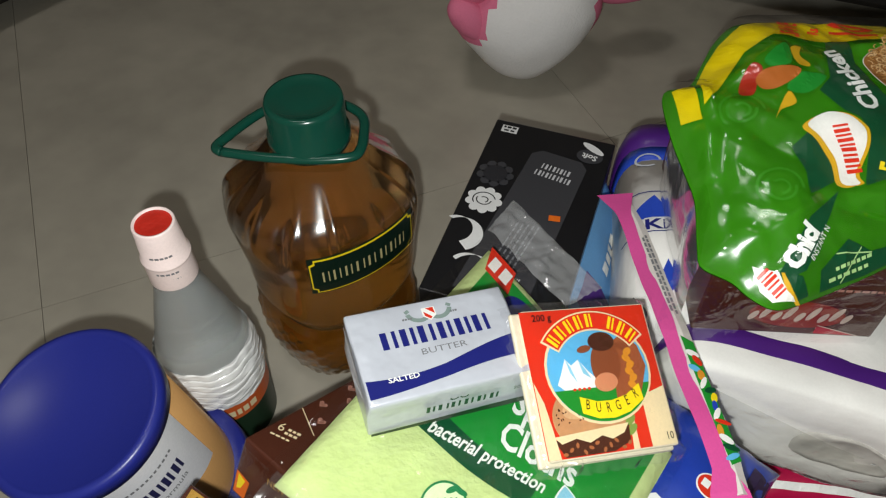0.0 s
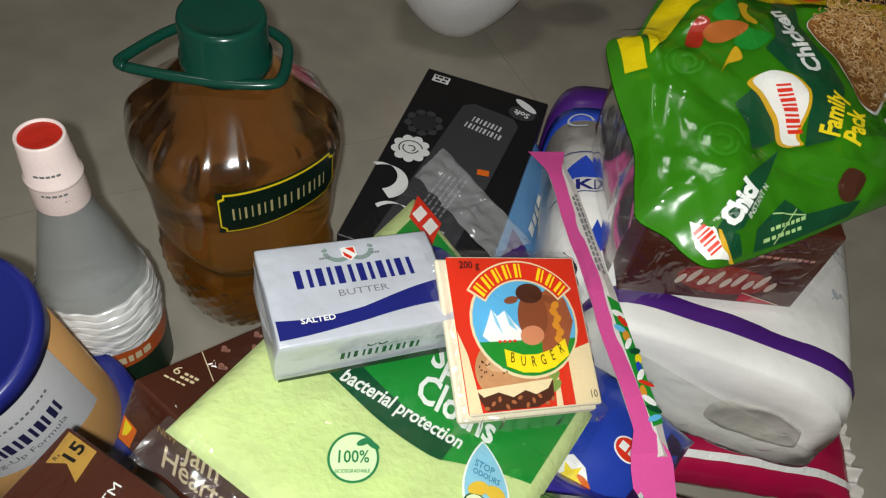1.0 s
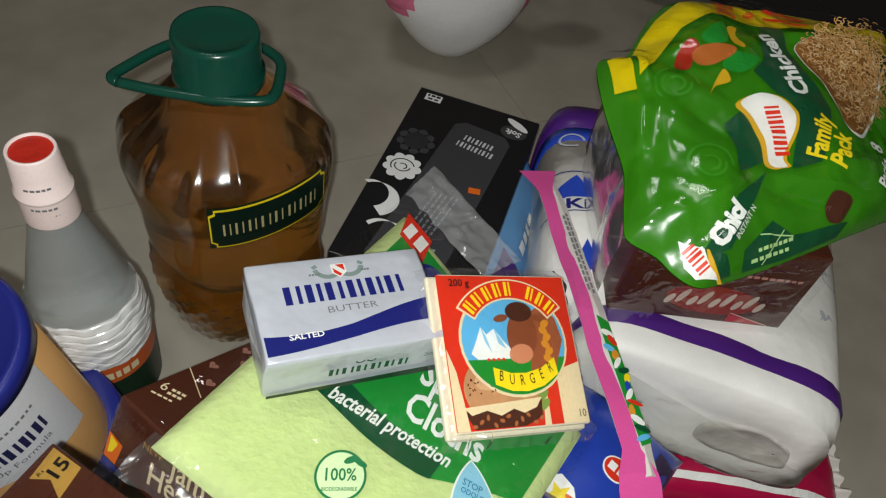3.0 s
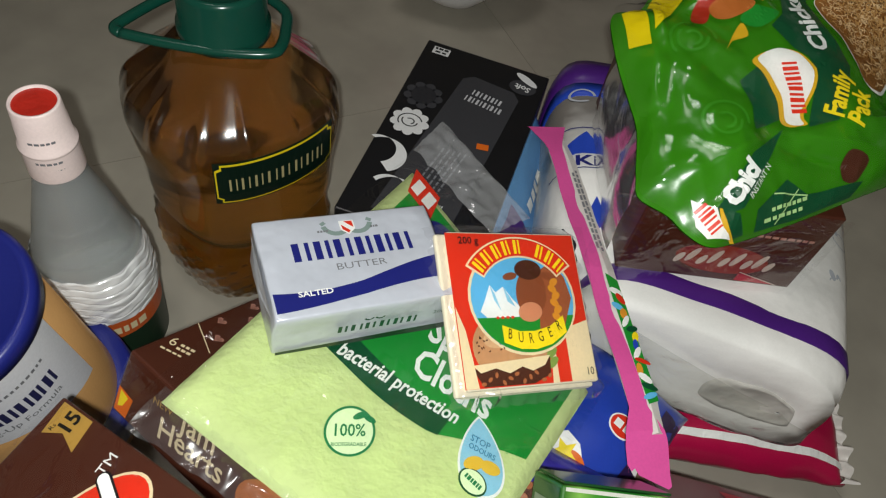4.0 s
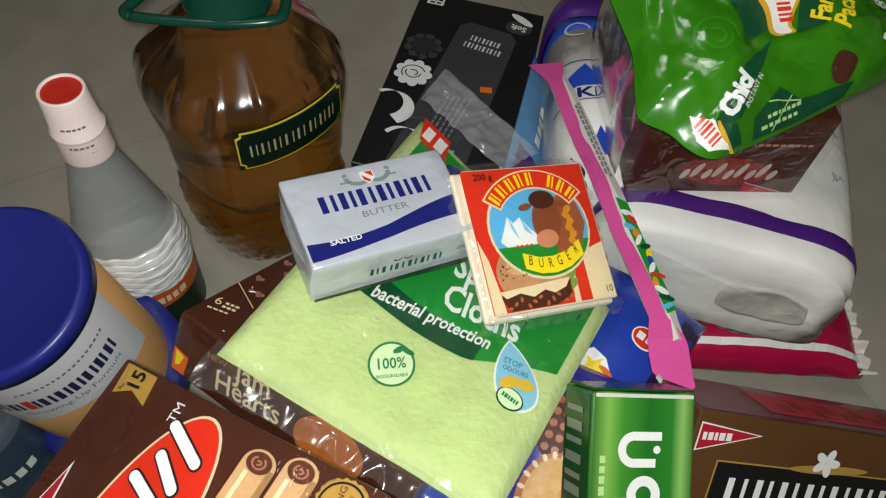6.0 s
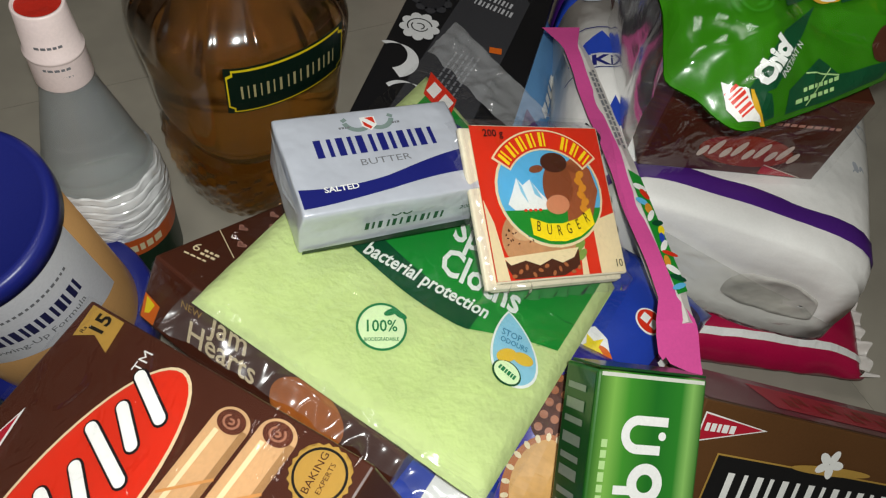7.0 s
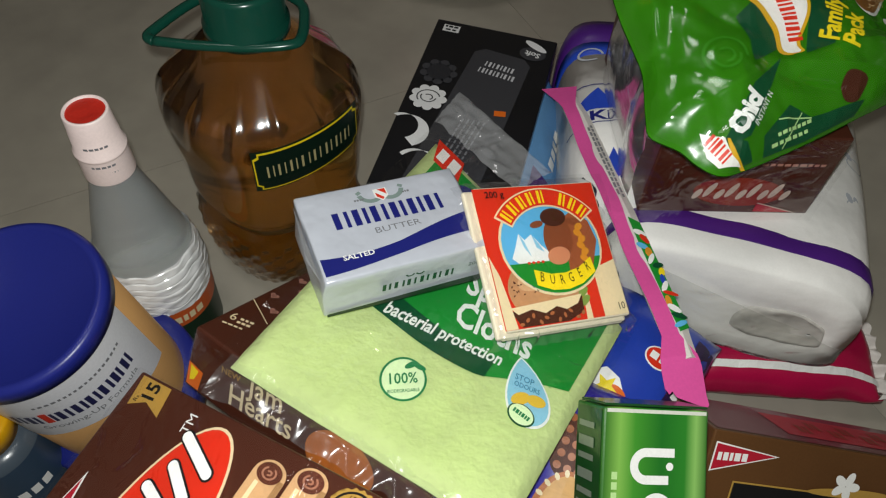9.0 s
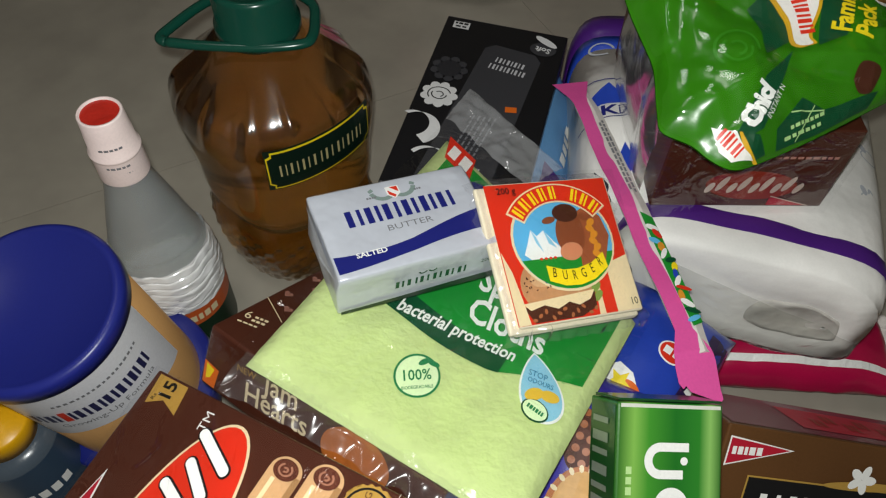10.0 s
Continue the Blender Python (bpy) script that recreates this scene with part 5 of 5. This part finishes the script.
def roll_pack():
    """A soft pack of paper rolls lying on its side, end to the viewer."""
    t = thing("paper_roll_pack", "white paper roll pack with purple stripe, wrapped in film", "paper roll", pose(0.27, 0.272, 0.083, 0, 0, -19))
    paper = mat("white_wrap", "f0eeea", 0.6, vary=0.06, fold=0.3, big=22)

    def at(a, y, k=1.0):
        c, s = math.cos(a), math.sin(a)
        e = 4.2 if k > 0.5 or y > 0.05 else 2.3
        r = (abs(c / 0.09) ** e + abs(s / 0.069) ** e) ** (-1 / e)
        r *= k * (1 + 0.035 * noise.noise((2.4 * c, 2.4 * s, y * 24)))
        off = (1 - k) if y < 0.05 and k < 0.9 else 0
        return Vector((r * c + 0.062 * off, y, r * s * (0.42 if s < 0 else 1) + 0.014 * off))

    def lay(profile, n=72):
        bm = bmesh.new()
        rings = [[bm.verts.new(at(2 * math.pi * i / n, y, k)) for i in range(n)] for y, k in profile]
        for a, b in zip(rings, rings[1:]):
            for i in range(n):
                bm.faces.new((a[i], a[(i + 1) % n], b[(i + 1) % n], b[i]))
        bmesh.ops.recalc_face_normals(bm, faces=bm.faces[:])
        return bm

    part("wrap", lay([(0.0012, 0.02), (0.0012, 0.25), (0.0003, 0.36), (0.0, 0.5), (0.001, 0.895), (0.003, 0.95), (0.008, 0.985), (0.016, 1.0), (0.1, 1.0), (0.19, 0.99), (0.2, 0.93), (0.205, 0.5), (0.205, 0.02)]), paper, t, smooth=True)
    part("stripe", lay([(0.02, 1.004), (0.022, 1.012), (0.032, 1.014), (0.034, 1.006)]), PURPLE, t, "purple stripe", smooth=True)
    core = lay([(0.0012, 0.36), (-0.0012, 0.34), (-0.0006, 0.28), (0.0002, 0.2), (0.0002, 0.1), (0.0002, 0.02)], 96)
    for v in core.verts:
        v.co.x += 0.004 * noise.noise((v.co.x * 45, v.co.z * 45, 3))
        v.co.z += 0.005 * noise.noise((v.co.x * 60, v.co.z * 60, 8))
    part("core", core, mat("grey_card", "bcb9b2", 0.6, vary=0.35, grain=9, fold=0.4, big=30), t, smooth=True)
    end = lay([(0.001, 0.03), (-0.0005, 0.15), (-0.002, 0.26), (-0.002, 0.4), (-0.002, 0.55), (-0.002, 0.7), (-0.001, 0.85), (0.002, 0.96), (0.01, 1.012), (0.02, 1.02)], 144)
    for v in end.verts:
        v.co.y -= 0.004 * abs(noise.noise((v.co.x * 30 + v.co.z * 22, v.co.z * 30, 5)))
    bmesh.ops.bisect_plane(end, geom=end.verts[:] + end.edges[:] + end.faces[:], plane_co=(0, 0, 0.034), plane_no=(0.3, 0, 1), clear_outer=True)
    part("film_end", end, film_mat("loose_film", (0.86, 0.86, 0.83), 0.8, 34, 0.12, 0.03, 0.06), t, "crinkled greyish clear film", smooth=True).visible_shadow = False
    flower = mat("faint_grey_ink", "b8bcc4", 0.5)
    rnd = random.Random(4)
    for k in range(7):
        a0, y0 = radians(25 + 60 * rnd.random()), 0.07 + 0.1 * rnd.random()
        decal("faint_print", [arc_band(0, 0, 0.006, 0.0068, 360 * rnd.random(), 500, 12), ell(0.005, 0.006, 0.004, 0.002, 60, 10)], flower, t, lambda x, y, hh, a0=a0, y0=y0: at(a0 + x / 0.075, y0 + y, 1.0) * 1.0 + Vector((0, 0, 0.0012)), 0.0, 0.004)


roll_pack()


def towel_pack():
    t = thing("kitchen_towel_pack", "white kitchen towel pack with blue print and purple end", "kitchen roll", pose(0.222, 0.335, 0.074, 0, 0, -5))
    w = mat("white_wrap", "d9d7d2")

    def at(a, y, k=1.0):
        c, s = math.cos(a), math.sin(a)
        r = (abs(c / 0.05) ** 4.5 + abs(s / 0.074) ** 4.5) ** (-1 / 4.5) * k
        return Vector((r * c, y, r * s))

    def lay(profile, n=56):
        bm = bmesh.new()
        rings = [[bm.verts.new(at(2 * math.pi * i / n, y, k)) for i in range(n)] for y, k in profile]
        for a, b in zip(rings, rings[1:]):
            for i in range(n):
                bm.faces.new((a[i], a[(i + 1) % n], b[(i + 1) % n], b[i]))
        bm.faces.new(rings[0]), bm.faces.new(rings[-1])
        bmesh.ops.recalc_face_normals(bm, faces=bm.faces[:])
        return bm

    part("wrap", lay([(-0.012, 0.6), (-0.006, 0.9), (0.0, 1.0), (0.148, 1.0)]), w, t, smooth=True)
    part("blue_ring", lay([(0.148, 1.0), (0.164, 1.0)]), BLUE, t, "blue band", smooth=True)
    part("purple_end", lay([(0.164, 1.0), (0.188, 0.97), (0.205, 0.86), (0.212, 0.6)]), PURPLE, t, "purple end", smooth=True)

    def on(x, y, hh):
        a = radians(112) - x / 0.055
        v = at(a, y, 1.0)
        return v + Vector((math.cos(a), 0, math.sin(a))) * hh

    decal("brand_triangle", [[(-0.016, 0.085), (0.002, 0.108), (0.012, 0.085)]], BLUE, t, on, 0.0006, 0.006)
    decal("brand_triangle_cut", [[(-0.016, 0.102), (-0.004, 0.084), (-0.018, 0.084)]], BLUE, t, on, 0.0006, 0.006)
    decals("printed_line", [rect(-0.002, 0.071, 0.04, 0.001), rect(-0.002, 0.112, 0.04, 0.001)], NAVY, t, on, 0.0006, 0.006)
    decal("printed_word", [words("Kit", 0.014, 0.004, 0.0775, 0, 1.0, 0.0004)], NAVY, t, on, 0.0006, 0.006)
    decal("leaf_print", [[(0.004, 0.01), (-0.006, 0.034), (0.002, 0.03), (0.006, 0.044), (0.01, 0.026), (0.008, 0.018)]], BLUE, t, on, 0.0006, 0.006)
    decal("faint_print", [arc_band(0.0, 0.148, 0.006, 0.0075, 0, 300)], mat("faint_grey_ink", "b8bcc4", 0.5), t, on, 0.0006, 0.006)


towel_pack()


def pink_stick():
    """A long flat pouch standing on its edge, with a pink seam and jagged ends."""
    a, b = Vector((0.177, 0.436, 0.146)), Vector((0.206, 0.2, 0.165))
    d = (b - a)
    n = d.length
    yaw = math.degrees(math.atan2(d.y, d.x))
    t = thing("candy_stick", "long slim white sweet pouch with a pink seam", "sweets", pose(a.x, a.y, a.z, 0, -math.degrees(math.asin(d.z / n)), yaw))
    # local x runs along the stick, y to its side, z up
    bm = bmesh.new()
    rings = []
    k = 40
    for i in range(k + 1):
        x = n * i / k
        e = min(1, min(i, k - i) / 4)
        wd = 0.011 + 0.003 * e + 0.0008 * noise.noise((x * 60, 0, 1))
        rings.append([bm.verts.new((x, y, z)) for y, z in ((0.0035, -0.001), (0.6 * wd, 0.0006), (wd, -0.002), (wd * 0.95, -0.012), (0.5 * wd, -0.02), (0.002, -0.014))])
    for p, q in zip(rings, rings[1:]):
        for i in range(6):
            bm.faces.new((p[i], p[(i + 1) % 6], q[(i + 1) % 6], q[i]))
    bm.faces.new(rings[0]), bm.faces.new(rings[-1])
    bmesh.ops.recalc_face_normals(bm, faces=bm.faces[:])
    part("pouch", bm, mat("white_film", "d8d2cc", 0.35, fold=0.3), t, smooth=False)
    # pink seam with jagged ends
    top = []
    for i in range(41):
        x = -0.012 + (n + 0.03) * i / 40
        f = 0.0052 + 0.001 * noise.noise((x * 40, 3, 0))
        if x < 0.012:
            f += 0.38 * (0.012 - x)
        if x > n - 0.016:
            f += min(0.0065, 0.4 * (x - n + 0.016))
        top.append((x, f))
    jag = [(n + 0.018 + (0.0022 if q % 2 else 0) + 0.0009 * (q - 6), 0.0117 - 0.00195 * q) for q in range(13)]
    outline = [(x, -f) for x, f in top] + [(x, -y) for x, y in jag] + [(x, f) for x, f in reversed(top)]
    seam = decal("seam", [outline], PINK, t, lambda x, y, hh: Vector((x, y, 0.0015 * math.sin(x * 70) + hh - 0.012 * max(0, (x - n) / 0.02))), 0.0006, 0.012, "pink crimped seam")
    side = lambda px, py, hh: Vector((px, py, 0.0011 + hh - 0.15 * max(0, py - 0.0085)))
    decal("green_print", [[(0.13, 0.006), (0.15, 0.0055), (0.2, 0.0055), (0.222, 0.006), (0.22, 0.0125), (0.136, 0.0125)]], GREEN, t, side, 0.0006, 0.004)
    rnd = random.Random(17)
    for q, mm in enumerate((WHITE, RED, SKY, mat("amber_ink", "d8902c", 0.4), WHITE, DKGREEN, YELLOW, BLUE, WHITE, RED, mat("amber_ink", "d8902c"), WHITE, DKGREEN, SKY)):
        decal("picture_patch", [ell(0.145 + 0.0056 * q, 0.0088 + 0.0024 * (2 * rnd.random() - 1), 0.0036 + 0.0014 * rnd.random(), 0.0016 + 0.0008 * rnd.random(), 180 * rnd.random(), 10)], mm, t, side, 0.001 + 0.0001 * q, 0.004)
    decal("fine_print", bars(0.075, 0.0095, 0.075, 0.0016, 15, 0, 91) + bars(0.075, 0.0068, 0.07, 0.0016, 12, 0, 92), GREY, t, side, 0.0007, 0.004)


pink_stick()


def magenta_pack():
    t = thing("wipes_pack", "flat magenta soft pack with white stripe and crimped end", "wipes", pose(0.333, 0.288, 0.027, 0, 0, -6))
    mg = mat("magenta_film", "b01244", 0.3, coat=0.2, fold=0.5, vary=0.15)
    on, bm = pillow(0.162, 0.092, 0.056, 36, 24, seed=7.0, lump=0.003)
    part("bag", bm, mg, t, smooth=True)
    decal("stripe", [band([-0.079 + 0.158 * i / 20 for i in range(21)], lambda x: -0.036 + 0.03 * max(0, x - 0.05) * -1, lambda x: -0.031 + 0.03 * max(0, x - 0.05) * -1)], WHITE, t, on, 0.0008, 0.006)
    bm = bmesh.new()
    g = [[bm.verts.new((0.0765 + 0.004 * i + 0.004 * noise.noise((j * 0.17, i * 0.6, 0)), -0.046 + 0.092 * j / 90, 0.004 + 0.0035 * math.sin(j * 0.5 + 0.4 * i) + 0.004 * noise.noise((j * 0.21, i * 0.5, 5)))) for i in range(4)] for j in range(91)]
    for p, q in zip(g, g[1:]):
        for i in range(3):
            bm.faces.new((p[i], p[i + 1], q[i + 1], q[i]))
    part("crimp", bm, mat("white_film", "d8d2cc"), t, "crinkled white end seam", True)


magenta_pack()


def blue_bag():
    t = thing("snack_bag", "blue snack bag with orange print and purple end", "snack bag", pose(0.193, 0.223, 0.082, 12, 6, -38))
    bl = mat("blue_film", "2340a8", 0.28, coat=0.3, fold=0.4)
    on, bm = pillow(0.086, 0.13, 0.078, 30, 24, seed=11.0, lump=0.002)
    part("bag", bm, bl, t, smooth=True)
    decal("purple_end", [[(0.022, -0.052), (0.04, -0.052), (0.04, 0.052), (0.026, 0.052)]], mat("dark_purple_film", "2c1a44", 0.3), t, on, 0.0008, 0.008)
    decal("white_burst", [[(-0.03, -0.034), (-0.022, -0.012), (-0.014, -0.004), (-0.004, -0.006), (0.004, -0.014), (0.004, -0.026), (-0.006, -0.036), (-0.022, -0.04)]], WHITE, t, on, 0.0008, 0.008)
    decal("orange_print", [ell(-0.002, -0.02, 0.0095, 0.009)], ORANGE, t, on, 0.0013, 0.008)
    star = [((0.0085 if k % 2 == 0 else 0.0038) * math.cos(2 * math.pi * k / 10) - 0.0085, (0.0085 if k % 2 == 0 else 0.0038) * math.sin(2 * math.pi * k / 10) - 0.0155) for k in range(10)]
    decal("star_print", [star], YELLOW, t, on, 0.0018, 0.008)
    decal("red_badge_edge", [ell(0.009, 0.019, 0.009, 0.0075)], WHITE, t, on, 0.0009, 0.008)
    decal("red_badge", [ell(0.009, 0.019, 0.008, 0.0065)], RED, t, on, 0.0012, 0.008)
    decal("badge_print", bars(0.009, 0.019, 0.011, 0.005, 2, 0, 95), WHITE, t, on, 0.0016, 0.008)
    decal("name_print", bars(0.033, 0.016, 0.026, 0.007, 3, 80, 96), WHITE, t, on, 0.0014, 0.008)


blue_bag()


def biscuit_pack():
    t = thing("biscuit_pack", "purple-blue biscuit pack with biscuit picture", "biscuits", pose(0.15, 0.14, 0.09, 24, 8, -24))
    on, bm = pillow(0.1, 0.15, 0.06, 24, 30, seed=15.0, lump=0.0015)
    part("bag", bm, mat("violet_blue_film", "38309c", 0.3, coat=0.3, fold=0.3), t, smooth=True)
    ch = mat("chocolate_ink", "5a2c1c")
    decal("dark_biscuit", [ell(-0.018, 0.036, 0.012, 0.02, -10)], ch, t, on, 0.0008, 0.008)
    decal("biscuit_holes", [ell(-0.024 + 0.006 * i, 0.022 + 0.007 * j, 0.0022) for i in range(3) for j in range(5)], mat("light_brown_ink", "a8633c"), t, on, 0.0013, 0)
    decal("pale_biscuit", [ell(-0.012, -0.004, 0.018, 0.026, 0)], mat("biscuit_ink", "b8692c"), t, on, 0.0012, 0.008)
    decal("pale_biscuit_top", [ell(-0.012, -0.002, 0.0145, 0.0215, 0)], mat("golden_biscuit_ink", "d8a45c", 0.5, vary=0.3, grain=20), t, on, 0.0016, 0.008)
    decal("biscuit_ridge", [ell(-0.012 + 0.0163 * math.cos(a), -0.003 + 0.0237 * math.sin(a), 0.0022, 0.0014, math.degrees(a), 8) for a in (2 * math.pi * k / 20 for k in range(20))], CREAM, t, on, 0.002, 0)
    decal("printed_number", [words("12", 0.009, -0.035, -0.012, 110), *bars(-0.036, -0.03, 0.024, 0.0025, 5, 110, 97), *bars(-0.031, -0.032, 0.024, 0.0025, 5, 110, 98)], WHITE, t, on, 0.0012, 0.008)


biscuit_pack()


def sweet_packet():
    t = thing("sweet_packet", "small blue and white packet with a yellow print", "sweets", pose(0.069, 0.121, 0.118, 10, -8, -30))
    on, bm = pillow(0.075, 0.055, 0.024, 20, 16, seed=23.0, lump=0.001)
    part("bag", bm, mat("blue_film", "2340a8"), t, smooth=True)
    decal("yellow_print", [ell(-0.022, 0.008, 0.007, 0.005, 20)], YELLOW, t, on, 0.0008, 0.006)
    decal("white_end", [[(0.006, -0.025), (0.034, -0.024), (0.034, 0.024), (0.01, 0.025)]], WHITE, t, on, 0.0008, 0.006)
    decal("yellow_fruit", [ell(0.02, -0.004, 0.008, 0.006, 0)], mat("amber_ink", "d8902c"), t, on, 0.0012, 0.006)


sweet_packet()


def yellow_jar():
    t = thing("small_jar", "small blue-labelled jar with a yellow lid", "jar", pose(-0.2, 0.198, 0, 0, 0, 0))
    part("body", lathe([(0, 0), (0.026, 0), (0.028, 0.003), (0.028, 0.085), (0.02, 0.092), (0, 0.092)], 48), mat("dark_jar_glass", "46505a", 0.25, coat=0.3), t, smooth=True)
    lid = part("lid", lathe([(0.0175, 0.09), (0.0195, 0.09), (0.0195, 0.106), (0.0185, 0.108), (0, 0.108)], 48), mat("yellow_plastic", "d8a010", 0.35), t, smooth=True)

    def on(x, y, h):
        a = radians(-50) + x / 0.0283
        return Vector((math.cos(a) * (0.0283 + h), math.sin(a) * (0.0283 + h), y))

    lab = part("label", sheet(lambda x, y, h: on(x, y + 0.045, 0.0003), 0.15, 0.08, 40, 2), mat("blue_grey_label", "33465a", 0.35), t, smooth=True)
    decal("label_print", bars(0, 0.052, 0.03, 0.009, 4, 0, 99), WHITE, lab, on, 0.0008, 0.004)


yellow_jar()


def blue_packet():
    t = thing("blue_packet", "light blue and purple soft packet beside the tissue box", "packet", pose(0.176, 0.43, 0.06, 0, 66, -16))
    on, bm = pillow(0.12, 0.15, 0.03, 20, 24, seed=19.0)
    part("bag", bm, mat("light_blue_film", "6a9fd0", 0.3, fold=0.4), t, smooth=True)
    decal("purple_patch", [rect(0.0, -0.05, 0.1, 0.03)], PURPLE, t, on, 0.001, 0.01)
    decal("print_print", bars(-0.03, 0.0, 0.04, 0.01, 4, 90, 77), WHITE, t, on, 0.001, 0.01)


blue_packet()


# ---- plush toy and the far edge of the room ----
def i_ball(c):
    return min((c - Vector((0.062, 0.77, 0.092))).length, (c - Vector((0.07, 0.78, 0.13))).length) < 0.031


def plush_toy():
    bm = bmesh.new()
    bmesh.ops.create_uvsphere(bm, u_segments=40, v_segments=28, radius=1, matrix=pose(0.125, 0.812, 0.074, 0, -14, 10) @ Matrix.Diagonal((0.09, 0.07, 0.076, 1)))
    bmesh.ops.create_uvsphere(bm, u_segments=24, v_segments=16, radius=1, matrix=pose(0.25, 0.85, 0.09, 0, 0, 20) @ Matrix.Diagonal((0.05, 0.025, 0.02, 1)))
    bmesh.ops.create_uvsphere(bm, u_segments=24, v_segments=16, radius=1, matrix=pose(0.062, 0.77, 0.092, 0, 50, 0) @ Matrix.Diagonal((0.03, 0.02, 0.02, 1)))
    bmesh.ops.create_uvsphere(bm, u_segments=24, v_segments=16, radius=1, matrix=pose(0.07, 0.78, 0.13, 0, -40, 0) @ Matrix.Diagonal((0.03, 0.02, 0.022, 1)))
    for v in bm.verts:
        k = 0.62 + 0.38 * min(1, max(0, v.co.z / 0.085))
        v.co.x = 0.148 + (v.co.x - 0.148) * k
        v.co += 0.002 * noise.noise_vector(v.co * 40)
    fur = mat("white_plush", "e8e6e6", 0.9, vary=0.06, grain=40, bump=1.0)
    ob = part("plush_toy", bm, fur, None, smooth=True)
    ob.data.materials.append(mat("pink_dotted_plush", "e07898", 0.9, vary=0.1, bump=0.8))
    for p in ob.data.polygons:
        c = p.center
        p.material_index = 1 if (c.x > 0.2 or (c.y < 0.792 and c.x < 0.095 and i_ball(c))) else 0
    tagged(ob, "white plush toy with pink bow on the floor", "plush toy")


plush_toy()


def dark_bench(name, label, m, w, d, h):
    t = thing(name, label, "furniture", m)
    dk = mat("dark_fabric", "1a1715", 0.7)
    part("base", box_bm(w, d, h - 0.03, 0, 0, 0.03 + (h - 0.03) / 2, 0.01), dk, t)
    for sx in (-1, 1):
        for sy in (-1, 1):
            part("foot", lathe([(0, 0), (0.018, 0), (0.022, 0.03), (0, 0.03)], 16), mat("dark_wood", "3a2416", 0.5), t).location = (sx * (w / 2 - 0.05), sy * (d / 2 - 0.05), 0)


dark_bench("low_sofa", "dark low sofa against the far side of the room", pose(-0.795, 1.11, 0, 0, 0, 53.8), 1.2, 0.7, 0.4)
dark_bench("dark_cabinet", "black low cabinet on short wooden feet", pose(1.06, 1.09, 0, 0, 0, -20), 1.36, 0.7, 0.45)

# ---- floor tiles ----
tile_me = None
grid = Matrix.Rotation(radians(24.6), 4, "Z")
for i in range(-4, 5):
    for j in range(-4, 6):
        mid = grid @ Vector((-0.116 + 0.6 * (i + 0.5), 0.527 + 0.6 * (j + 0.5), 0.0))
        if not (-1.65 < mid.x < 2.05 and -1.05 < mid.y < 2.65):
            continue
        if tile_me is None:
            tile = part("tile", box_bm(0.5994, 0.5994, 0.01, 0, 0, -0.005, 0), tile_mat, floor)
            tile_me = tile.data
        else:
            tile = new("tile", tile_me)
            tile.parent = floor
        tile.location = grid @ Vector((-0.116 + 0.6 * (i + 0.5), 0.527 + 0.6 * (j + 0.5), 0.0))
        tile.rotation_euler = (0, 0, radians(24.6))
